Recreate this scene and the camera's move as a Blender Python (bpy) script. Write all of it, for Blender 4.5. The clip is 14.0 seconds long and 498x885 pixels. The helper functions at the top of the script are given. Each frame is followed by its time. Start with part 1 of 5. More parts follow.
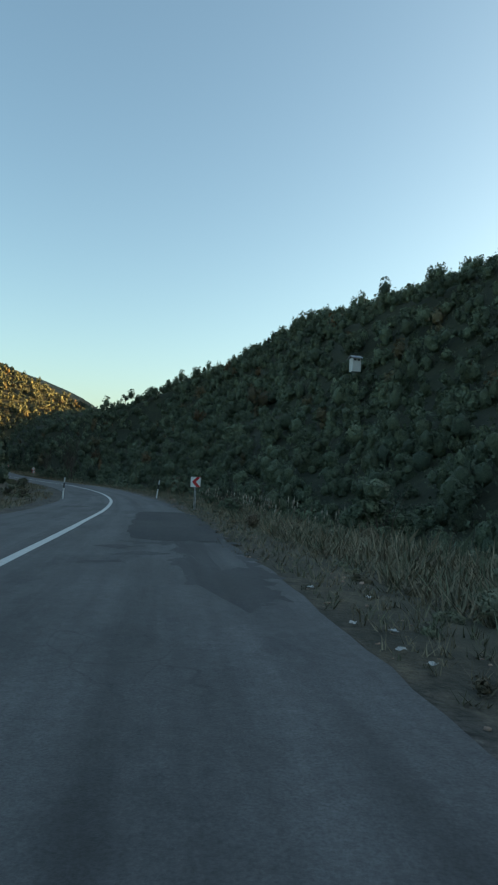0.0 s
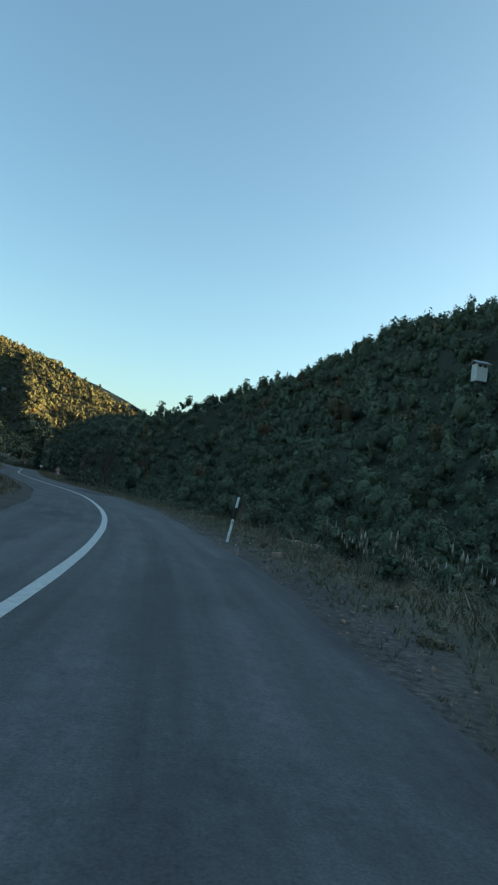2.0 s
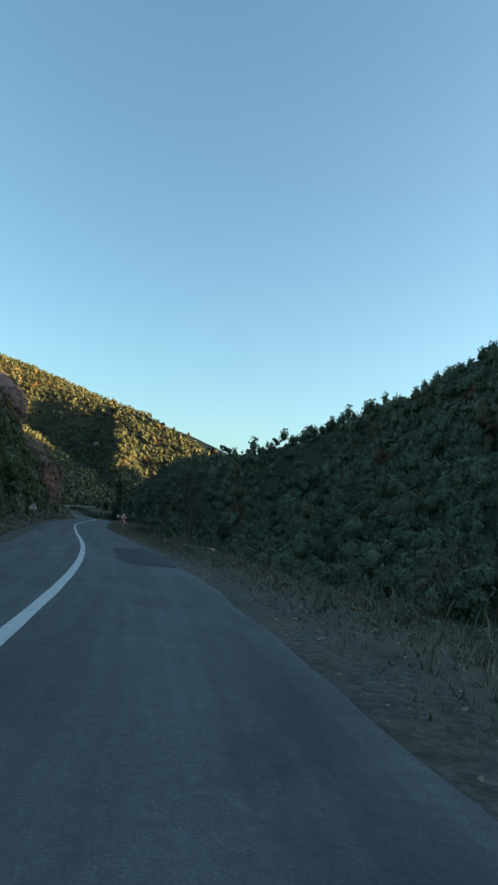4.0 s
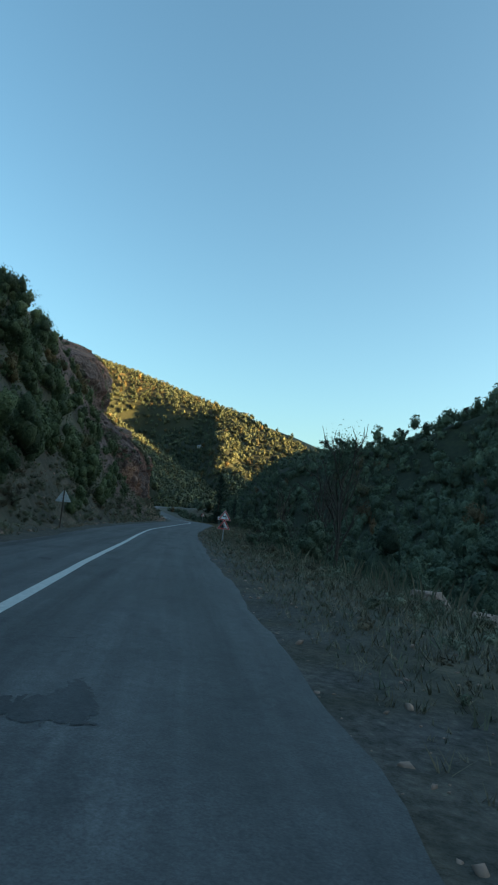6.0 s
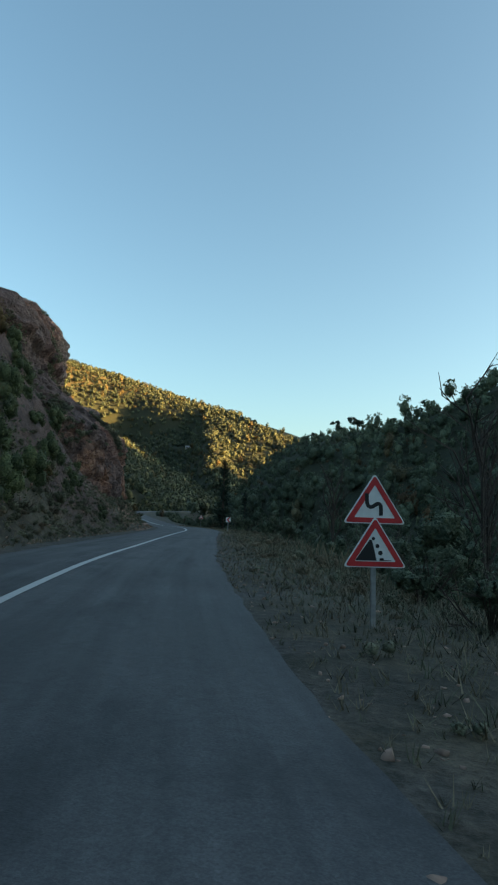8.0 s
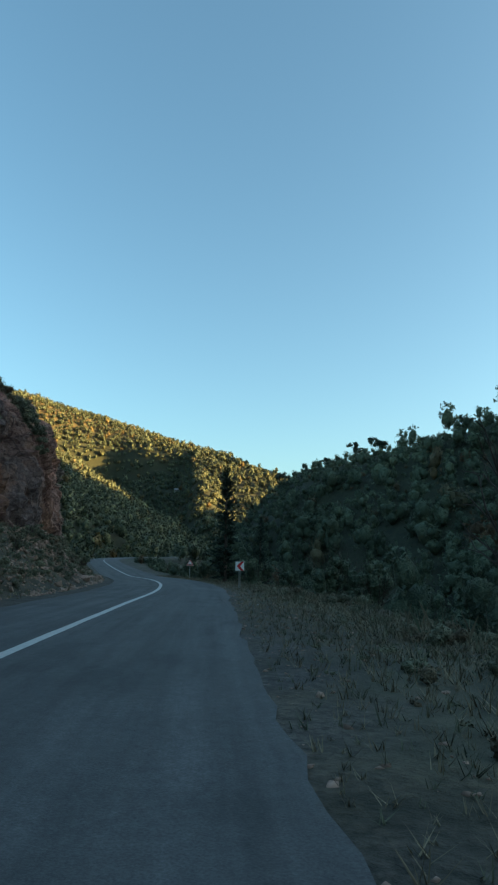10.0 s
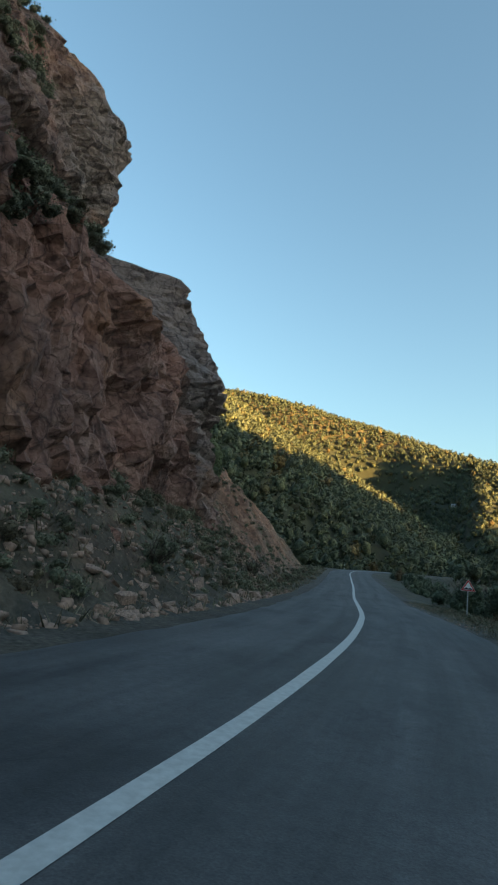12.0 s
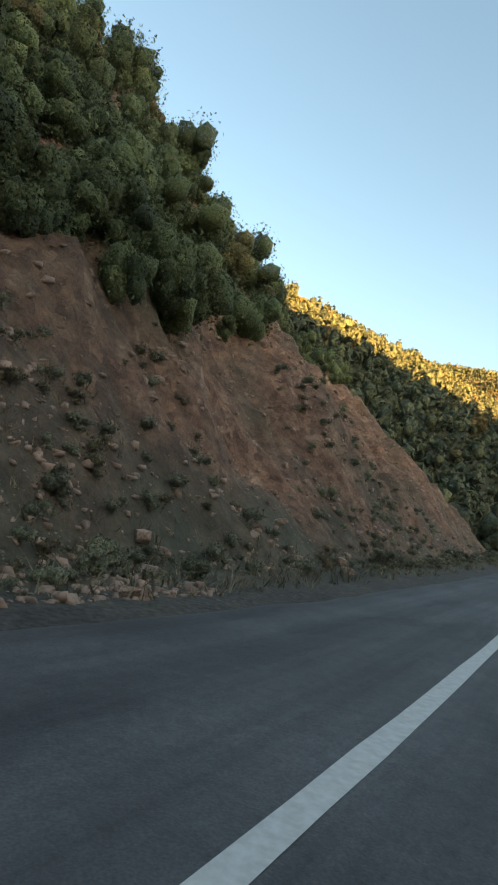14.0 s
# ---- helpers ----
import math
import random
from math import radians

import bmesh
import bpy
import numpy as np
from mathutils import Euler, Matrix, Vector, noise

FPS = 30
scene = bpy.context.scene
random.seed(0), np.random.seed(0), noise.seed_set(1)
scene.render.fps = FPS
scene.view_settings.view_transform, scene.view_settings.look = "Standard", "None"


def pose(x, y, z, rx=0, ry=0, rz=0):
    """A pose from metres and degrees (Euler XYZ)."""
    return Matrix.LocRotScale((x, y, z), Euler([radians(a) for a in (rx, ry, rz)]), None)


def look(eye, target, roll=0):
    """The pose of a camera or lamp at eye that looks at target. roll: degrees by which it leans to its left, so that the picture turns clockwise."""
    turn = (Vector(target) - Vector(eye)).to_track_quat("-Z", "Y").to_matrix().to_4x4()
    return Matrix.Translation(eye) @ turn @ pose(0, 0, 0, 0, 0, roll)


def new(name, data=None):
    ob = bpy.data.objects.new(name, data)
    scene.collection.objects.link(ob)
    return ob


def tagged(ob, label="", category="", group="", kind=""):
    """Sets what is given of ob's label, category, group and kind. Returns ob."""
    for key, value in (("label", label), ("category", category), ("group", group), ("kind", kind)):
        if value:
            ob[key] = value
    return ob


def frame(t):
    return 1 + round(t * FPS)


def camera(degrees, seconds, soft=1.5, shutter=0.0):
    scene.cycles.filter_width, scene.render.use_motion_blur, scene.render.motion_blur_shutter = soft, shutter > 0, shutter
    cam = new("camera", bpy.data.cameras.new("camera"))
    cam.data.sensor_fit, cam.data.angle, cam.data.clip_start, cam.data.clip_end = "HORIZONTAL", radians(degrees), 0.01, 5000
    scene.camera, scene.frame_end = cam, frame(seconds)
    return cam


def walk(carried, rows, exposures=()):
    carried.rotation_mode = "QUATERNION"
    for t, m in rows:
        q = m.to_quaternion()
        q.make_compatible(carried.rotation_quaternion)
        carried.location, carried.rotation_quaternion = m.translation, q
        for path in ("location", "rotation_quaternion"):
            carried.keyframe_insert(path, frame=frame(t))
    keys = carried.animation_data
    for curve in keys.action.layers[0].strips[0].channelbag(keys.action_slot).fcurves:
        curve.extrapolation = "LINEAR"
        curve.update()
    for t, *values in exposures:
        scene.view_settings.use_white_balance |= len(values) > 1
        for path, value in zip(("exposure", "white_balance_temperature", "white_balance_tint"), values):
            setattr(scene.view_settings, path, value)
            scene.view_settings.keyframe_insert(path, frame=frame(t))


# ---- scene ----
cam = camera(43.55, 14.0, soft=2.1)
PATH = [
    (0, pose(-0.000, -0.000, 1.250, 92.67, -2.39, 2.05)),
    (0.5, pose(-1.401, 7.123, 1.067, 94.57, -4.46, 5.05)),
    (1, pose(-2.845, 14.228, 0.875, 94.48, -5.81, 5.04)),
    (1.5, pose(-4.370, 21.306, 0.673, 95.79, -4.98, 6.87)),
    (2, pose(-5.999, 28.384, 0.492, 94.58, -7.71, 6.61)),
    (2.5, pose(-7.767, 35.487, 0.363, 93.24, -3.23, 5.24)),
    (3, pose(-9.772, 42.582, 0.275, 94.95, -6.28, 10.60)),
    (3.5, pose(-12.103, 49.636, 0.210, 95.77, -5.94, 11.94)),
    (4, pose(-14.762, 56.649, 0.159, 97.72, -5.14, 15.14)),
    (4.5, pose(-17.731, 63.626, 0.114, 100.05, -4.19, 18.95)),
    (5, pose(-20.994, 70.561, 0.059, 102.01, -3.39, 22.15)),
    (5.5, pose(-24.535, 77.446, -0.017, 102.82, -3.06, 23.49)),
    (6, pose(-28.326, 84.281, -0.088, 97.24, -5.59, 24.49)),
    (6.5, pose(-32.318, 91.080, -0.126, 92.52, -5.07, 25.38)),
    (7, pose(-36.398, 97.891, -0.150, 93.60, -3.53, 27.89)),
    (7.5, pose(-40.454, 104.758, -0.180, 97.47, -7.30, 29.13)),
    (8, pose(-44.459, 111.668, -0.195, 97.29, -1.89, 23.80)),
    (8.5, pose(-48.393, 118.611, -0.177, 97.77, -1.77, 23.71)),
    (9, pose(-52.197, 125.625, -0.150, 98.91, -1.49, 23.48)),
    (9.5, pose(-55.834, 132.744, -0.136, 100.27, -1.16, 23.21)),
    (10, pose(-59.419, 139.916, -0.116, 101.41, -0.88, 22.99)),
    (10.5, pose(-63.077, 147.083, -0.070, 101.89, -0.76, 22.90)),
    (11, pose(-66.832, 154.240, -0.020, 101.87, -2.25, 33.58)),
    (11.5, pose(-70.698, 161.378, 0.011, 102.30, -3.77, 42.62)),
    (12, pose(-74.747, 168.411, 0.033, 101.26, -6.52, 47.31)),
    (12.5, pose(-79.046, 175.237, 0.062, 97.24, -7.23, 54.56)),
    (13, pose(-83.579, 181.774, 0.086, 95.02, -10.30, 63.87)),
    (13.5, pose(-88.295, 187.986, 0.095, 90.68, -11.64, 65.57)),
    (14, pose(-93.108, 194.014, 0.094, 96.87, -10.23, 66.34)),
]
walk(cam, PATH, [(0.0, 1.38, 6700, -5), (1.5, 1.4, 5937, -9), (2.0, 1.4, 6100, -9), (2.5, 1.38, 6802, -6), (3.0, 1.38, 6510, -7), (5.5, 1.38, 5630, -14), (6.0, 1.38, 5770, -14), (6.5, 1.4, 6510, -6), (7.0, 1.43, 6810, -5), (8.0, 1.43, 6410, -7), (10.5, 1.38, 5860, -14), (11.5, 1.43, 6110, -14), (12.0, 1.5, 6430, -7), (12.5, 1.53, 6910, -3), (13.0, 1.78, 7933, 1), (13.5, 1.98, 8556, 3), (14.0, 1.93, 7780, 1)])

ROAD_LINE = [
    (3.25, -30.44, 0.50), (0.65, -15.44, 0.30), (-2.25, -0.44, 0.00), (-4.00, 9.56, -0.26), (-5.85, 19.50, -0.54),
    (-7.78, 29.45, -0.79), (-10.11, 39.41, -0.94), (-13.24, 49.23, -1.04), (-17.21, 58.90, -1.11), (-21.76, 68.48, -1.18),
    (-26.88, 77.94, -1.28), (-32.41, 87.35, -1.36), (-38.23, 96.80, -1.40), (-44.03, 106.38, -1.44), (-49.82, 115.98, -1.43),
    (-55.43, 125.75, -1.40), (-60.53, 135.78, -1.38), (-65.48, 145.84, -1.32), (-70.39, 156.01, -1.26), (-75.32, 166.19, -1.22),
    (-80.94, 175.89, -1.18), (-87.18, 184.93, -1.16), (-93.87, 193.40, -1.16), (-98.30, 198.90, -1.18), (-102.20, 203.80, -1.10),
    (-113.00, 217.50, -0.70), (-125.50, 233.00, 0.00), (-139.00, 250.00, 0.90), (-151.00, 268.00, 1.60), (-160.00, 290.00, 2.30),
    (-163.00, 315.00, 3.00), (-159.00, 345.00, 4.00), (-150.00, 380.00, 5.00), (-140.00, 420.00, 6.00),
]

# ---- light ----
SUN_EL, SUN_AZ = radians(9.0), radians(72.0)      # azimuth clockwise from +y
world = bpy.data.worlds.new("evening_sky")
scene.world = world
world.use_nodes = True
wn = world.node_tree.nodes
sky = wn.new("ShaderNodeTexSky")
sky.sky_type, sky.sun_disc = "NISHITA", False
sky.sun_elevation, sky.sun_rotation = SUN_EL, SUN_AZ
sky.altitude, sky.air_density, sky.dust_density, sky.ozone_density = 600, 1.0, 4.0, 1.4
world.node_tree.links.new(sky.outputs[0], wn["Background"].inputs[0])
wn["Background"].inputs[1].default_value = 0.15
sun = new("sun", bpy.data.lights.new("sun", "SUN"))
sun.data.energy, sun.data.angle, sun.data.color = 14.0, radians(0.5), (1.0, 0.54, 0.18)
SUN_DIR = Vector((math.sin(SUN_AZ) * math.cos(SUN_EL), math.cos(SUN_AZ) * math.cos(SUN_EL), math.sin(SUN_EL)))
sun.matrix_world = look(SUN_DIR * 400, (0, 0, 0))

# ---- materials ----


def material(name, rough=0.9, metal=0.0):
    m = bpy.data.materials.new(name)
    m.use_nodes = True
    b = m.node_tree.nodes["Principled BSDF"]
    b.inputs["Roughness"].default_value, b.inputs["Metallic"].default_value = rough, metal
    return m, m.node_tree.nodes, m.node_tree.links, b


def ramp(nodes, links, fac, stops):
    r = nodes.new("ShaderNodeValToRGB")
    while len(r.color_ramp.elements) < len(stops):
        r.color_ramp.elements.new(0.5)
    for e, (p, c) in zip(r.color_ramp.elements, stops):
        e.position, e.color = p, (*c, 1)
    links.new(fac, r.inputs[0])
    return r.outputs[0]


def noise_fac(nodes, links, scale, detail=6, rough=0.6, coords="Object", stretch=None):
    tc = nodes.new("ShaderNodeTexCoord")
    n = nodes.new("ShaderNodeTexNoise")
    n.inputs["Scale"].default_value, n.inputs["Detail"].default_value, n.inputs["Roughness"].default_value = scale, detail, rough
    src = tc.outputs[coords]
    if stretch:
        mp = nodes.new("ShaderNodeMapping")
        mp.inputs["Scale"].default_value = stretch
        links.new(src, mp.inputs[0])
        src = mp.outputs[0]
    links.new(src, n.inputs[0])
    return n.outputs[0]


def mix(nodes, links, fac, a, b, mode="MIX"):
    x = nodes.new("ShaderNodeMix")
    x.data_type, x.blend_type = "RGBA", mode
    for sock, v in ((0, fac), (6, a), (7, b)):
        if isinstance(v, (int, float)):
            x.inputs[sock].default_value = v
        elif isinstance(v, tuple):
            x.inputs[sock].default_value = (*v, 1)
        else:
            links.new(v, x.inputs[sock])
    return x.outputs[2]


def noise_vec(nodes, links, vector, scale):
    q = nodes.new("ShaderNodeTexNoise")
    q.inputs["Scale"].default_value, q.inputs["Detail"].default_value = scale, 4
    links.new(vector, q.inputs[0])
    return q.outputs["Color"]


def attr(nodes, name):
    a = nodes.new("ShaderNodeAttribute")
    a.attribute_name = name
    return a.outputs["Fac"]


def bump(nodes, links, b, height, strength=0.5, dist=0.05):
    n = nodes.new("ShaderNodeBump")
    n.inputs["Strength"].default_value, n.inputs["Distance"].default_value = strength, dist
    links.new(height, n.inputs["Height"])
    links.new(n.outputs[0], b.inputs["Normal"])


def plain(name, color, rough=0.7, metal=0.0, wear=0.25, scale=9.0):
    m, n, l, b = material(name, rough, metal)
    f = noise_fac(n, l, scale)
    dark = tuple(c * (1 - wear) for c in color)
    light = tuple(min(1, c * (1 + wear * 0.5)) for c in color)
    l.new(ramp(n, l, f, ((0.35, dark), (0.65, light))), b.inputs["Base Color"])
    return m


def asphalt(name, base, spread=0.35, worn=1.0):
    m, n, l, b = material(name, 0.78)
    lane = n.new("ShaderNodeCombineXYZ")
    l.new(attr(n, "across"), lane.inputs[0])
    l.new(attr(n, "along"), lane.inputs[1])

    def along(scale, detail, stretch):
        mp, q = n.new("ShaderNodeMapping"), n.new("ShaderNodeTexNoise")
        mp.inputs["Scale"].default_value = stretch
        q.inputs["Scale"].default_value, q.inputs["Detail"].default_value, q.inputs["Roughness"].default_value = scale, detail, 0.65
        l.new(lane.outputs[0], mp.inputs[0])
        l.new(mp.outputs[0], q.inputs[0])
        return q.outputs[0]

    big = noise_fac(n, l, 0.35, 5, 0.65)
    fine = noise_fac(n, l, 55, 3, 0.7)
    grit = noise_fac(n, l, 9, 4, 0.75)
    c = ramp(n, l, big, ((0.3, tuple(x * (1 - spread) for x in base)), (0.7, tuple(x * (1 + spread) for x in base))))
    c = mix(n, l, 0.75 * worn, c, ramp(n, l, along(1.0, 5, (1.6, 0.05, 1)), ((0.34, (0.55, 0.55, 0.56)), (0.66, (1.4, 1.4, 1.4)))), "MULTIPLY")
    c = mix(n, l, 0.6 * worn, c, ramp(n, l, along(1.0, 6, (0.9, 0.3, 1)), ((0.38, (0.55, 0.56, 0.58)), (0.46, (1.0, 1.0, 1.0)), (0.66, (1.25, 1.24, 1.22)))), "MULTIPLY")
    c = mix(n, l, 0.6, c, ramp(n, l, grit, ((0.32, (0.7, 0.7, 0.7)), (0.68, (1.3, 1.3, 1.3)))), "MULTIPLY")
    c = mix(n, l, 0.7, c, ramp(n, l, fine, ((0.3, (0.55, 0.55, 0.55)), (0.7, (1.45, 1.45, 1.45)))), "MULTIPLY")
    # cracks, only where the surface has gone
    crack = n.new("ShaderNodeTexVoronoi")
    crack.feature = "DISTANCE_TO_EDGE"
    crack.inputs["Scale"].default_value = 2.4
    mp = n.new("ShaderNodeMapping")
    mp.inputs["Scale"].default_value = (1.0, 0.6, 1.0)
    l.new(lane.outputs[0], mp.inputs[0])
    bent = mix(n, l, 0.12, mp.outputs[0], noise_vec(n, l, lane.outputs[0], 2.5))
    l.new(bent, crack.inputs["Vector"])
    line = ramp(n, l, crack.outputs["Distance"], ((0.0, (0.35, 0.35, 0.36)), (0.022, (1.0, 1.0, 1.0))))
    c = mix(n, l, ramp(n, l, along(1.0, 3, (0.5, 0.16, 1)), ((0.57, (0.0, 0.0, 0.0)), (0.66, (0.55 * worn, 0.55 * worn, 0.55 * worn)))), c, mix(n, l, 1.0, c, line, "MULTIPLY"))
    l.new(c, b.inputs["Base Color"])
    l.new(ramp(n, l, big, ((0.3, (0.7, 0.7, 0.7)), (0.7, (0.86, 0.86, 0.86)))), b.inputs["Roughness"])
    bump(n, l, b, mix(n, l, 0.5, fine, grit), 0.7, 0.012)
    return m


M_ROAD = asphalt("worn_asphalt", (0.075, 0.076, 0.08))
M_PATCH = asphalt("fresh_asphalt", (0.019, 0.02, 0.024), 0.25, 0.6)
M_WORN = asphalt("dark_worn_asphalt", (0.042, 0.043, 0.047), 0.5)
M_LINE = plain("road_paint", (0.52, 0.53, 0.52), 0.6, wear=0.16, scale=12)


def ground_material():
    m, n, l, b = material("valley_ground", 0.95)
    broken = noise_fac(n, l, 1.7, 12, 0.72)
    big, mid, fine = noise_fac(n, l, 0.11, 5), noise_fac(n, l, 1.1, 6, 0.65), noise_fac(n, l, 9, 5, 0.7)
    grass = ramp(n, l, mid, ((0.32, (0.032, 0.032, 0.022)), (0.5, (0.062, 0.056, 0.04)), (0.68, (0.105, 0.088, 0.06))))
    grass = mix(n, l, 0.85, grass, ramp(n, l, fine, ((0.32, (0.4, 0.42, 0.4)), (0.5, (1.0, 1.0, 1.0)), (0.68, (1.6, 1.55, 1.45)))), "MULTIPLY")
    gravel = ramp(n, l, fine, ((0.35, (0.03, 0.03, 0.03)), (0.5, (0.085, 0.08, 0.077)), (0.62, (0.13, 0.12, 0.115)), (0.72, (0.26, 0.24, 0.22))))
    earth = ramp(n, l, mid, ((0.25, (0.12, 0.068, 0.05)), (0.42, (0.23, 0.13, 0.092)), (0.56, (0.3, 0.18, 0.13)), (0.75, (0.44, 0.32, 0.25))))
    earth = mix(n, l, 0.7, earth, ramp(n, l, fine, ((0.3, (0.55, 0.55, 0.55)), (0.7, (1.35, 1.3, 1.2)))), "MULTIPLY")
    chips = n.new("ShaderNodeTexVoronoi")
    chips.inputs["Scale"].default_value = 3.2
    l.new(n.new("ShaderNodeTexCoord").outputs["Object"], chips.inputs["Vector"])
    chip = n.new("ShaderNodeSeparateColor")
    l.new(chips.outputs["Color"], chip.inputs[0])
    earth = mix(n, l, 0.65, earth, ramp(n, l, chip.outputs[0], ((0.0, (0.5, 0.48, 0.48)), (0.6, (1.0, 1.0, 1.0)), (1.0, (1.55, 1.5, 1.45)))), "MULTIPLY")
    # forest floor, its colour darkened to stand in for shade between the crowns
    dim_wood = ramp(n, l, mid, ((0.3, (0.016, 0.021, 0.011)), (0.7, (0.04, 0.044, 0.022))))
    meadow = ramp(n, l, big, ((0.3, (0.2, 0.13, 0.05)), (0.7, (0.28, 0.19, 0.08))))
    c = mix(n, l, attr(n, "dim_wood"), grass, dim_wood)
    c = mix(n, l, attr(n, "meadow"), c, meadow)
    c = mix(n, l, attr(n, "earth"), c, earth)
    weedy = ramp(n, l, mid, ((0.3, (0.045, 0.048, 0.033)), (0.5, (0.08, 0.08, 0.055)), (0.7, (0.12, 0.114, 0.08))))
    c = mix(n, l, attr(n, "weedy"), c, weedy)
    c = mix(n, l, attr(n, "rock"), c, ramp(n, l, broken, ((0.3, (0.06, 0.046, 0.043)), (0.5, (0.13, 0.09, 0.08)), (0.7, (0.22, 0.15, 0.13)))))
    c = mix(n, l, attr(n, "gravel"), c, gravel)
    tone = noise_fac(n, l, 0.35, 4, 0.6)
    c = mix(n, l, 0.6, c, ramp(n, l, tone, ((0.32, (0.6, 0.6, 0.62)), (0.68, (1.3, 1.25, 1.2)))), "MULTIPLY")
    l.new(c, b.inputs["Base Color"])
    k = n.new("ShaderNodeMath")
    k.operation = "MULTIPLY"
    bare = n.new("ShaderNodeMath")
    bare.operation = "MAXIMUM"
    l.new(attr(n, "earth"), bare.inputs[0])
    l.new(attr(n, "rock"), bare.inputs[1])
    l.new(bare.outputs[0], k.inputs[0])
    k2 = n.new("ShaderNodeMath")
    k2.operation = "MULTIPLY_ADD"
    k2.inputs[1].default_value = 0.1
    l.new(fine, k2.inputs[0])
    k3 = n.new("ShaderNodeMath")
    k3.operation = "MULTIPLY_ADD"
    k3.inputs[1].default_value = 0.22
    l.new(chip.outputs[0], k3.inputs[0])
    l.new(broken, k3.inputs[2])
    l.new(k3.outputs[0], k.inputs[1])
    l.new(k.outputs[0], k2.inputs[2])
    bump(n, l, b, k2.outputs[0], 0.9, 0.5)
    return m


M_GROUND = ground_material()


def rock_material():
    m, n, l, b = material("red_cliff_rock", 0.92)
    big, mid, fine = noise_fac(n, l, 0.16, 5), noise_fac(n, l, 0.9, 8, 0.68), noise_fac(n, l, 7, 6, 0.7)
    strata = noise_fac(n, l, 1.3, 8, 0.7, stretch=(0.5, 0.5, 2.2))
    red = ramp(n, l, mid, ((0.28, (0.17, 0.085, 0.066)), (0.5, (0.33, 0.175, 0.132)), (0.72, (0.48, 0.3, 0.23))))
    grey = ramp(n, l, strata, ((0.3, (0.1, 0.083, 0.078)), (0.55, (0.22, 0.182, 0.168)), (0.75, (0.4, 0.345, 0.32))))
    ochre = ramp(n, l, mid, ((0.3, (0.19, 0.08, 0.04)), (0.7, (0.4, 0.2, 0.1))))
    old = ramp(n, l, mid, ((0.28, (0.06, 0.046, 0.046)), (0.5, (0.125, 0.088, 0.082)), (0.72, (0.22, 0.165, 0.15))))
    c = mix(n, l, attr(n, "old"), red, old)
    c = mix(n, l, attr(n, "grey"), c, grey)
    c = mix(n, l, ramp(n, l, big, ((0.56, (0, 0, 0)), (0.68, (0.7, 0.7, 0.7)))), c, ochre)
    c = mix(n, l, 0.6, c, ramp(n, l, fine, ((0.3, (0.6, 0.6, 0.6)), (0.7, (1.35, 1.35, 1.35)))), "MULTIPLY")
    warp = n.new("ShaderNodeVectorMath")
    warp.operation = "MULTIPLY_ADD"
    wob = n.new("ShaderNodeTexNoise")
    wob.inputs["Scale"].default_value, wob.inputs["Detail"].default_value = 0.8, 4
    tc = n.new("ShaderNodeTexCoord")
    l.new(tc.outputs["Object"], wob.inputs["Vector"])
    l.new(wob.outputs["Color"], warp.inputs[0])
    warp.inputs[1].default_value = (1.6, 1.6, 1.6)
    l.new(tc.outputs["Object"], warp.inputs[2])
    for scale, deep in ((0.55, 0.05), (1.9, 0.035)):
        joint = n.new("ShaderNodeTexVoronoi")
        joint.feature = "DISTANCE_TO_EDGE"
        joint.inputs["Scale"].default_value = scale
        l.new(warp.outputs[0], joint.inputs["Vector"])
        c = mix(n, l, 0.75, c, ramp(n, l, joint.outputs["Distance"], ((0.0, (0.3, 0.28, 0.28)), (deep, (1.0, 1.0, 1.0)))), "MULTIPLY")
    l.new(c, b.inputs["Base Color"])
    height = noise_fac(n, l, 2.2, 12, 0.75)
    for scale, amount in ((0.75, 1.1), (2.1, 0.7)):
        cellular = n.new("ShaderNodeTexVoronoi")
        cellular.inputs["Scale"].default_value = scale
        l.new(warp.outputs[0], cellular.inputs["Vector"])
        k = n.new("ShaderNodeMath")
        k.operation = "MULTIPLY_ADD"
        k.inputs[1].default_value = amount
        split = n.new("ShaderNodeSeparateColor")
        l.new(cellular.outputs["Color"], split.inputs[0])
        m2 = n.new("ShaderNodeMath")
        m2.operation = "MULTIPLY_ADD"
        m2.inputs[1].default_value = 0.8
        l.new(split.outputs[0], m2.inputs[0])
        l.new(cellular.outputs["Distance"], m2.inputs[2])
        l.new(m2.outputs[0], k.inputs[0])
        l.new(height, k.inputs[2])
        height = k.outputs[0]
    bump(n, l, b, height, 1.0, 0.17)
    return m


M_ROCK = rock_material()


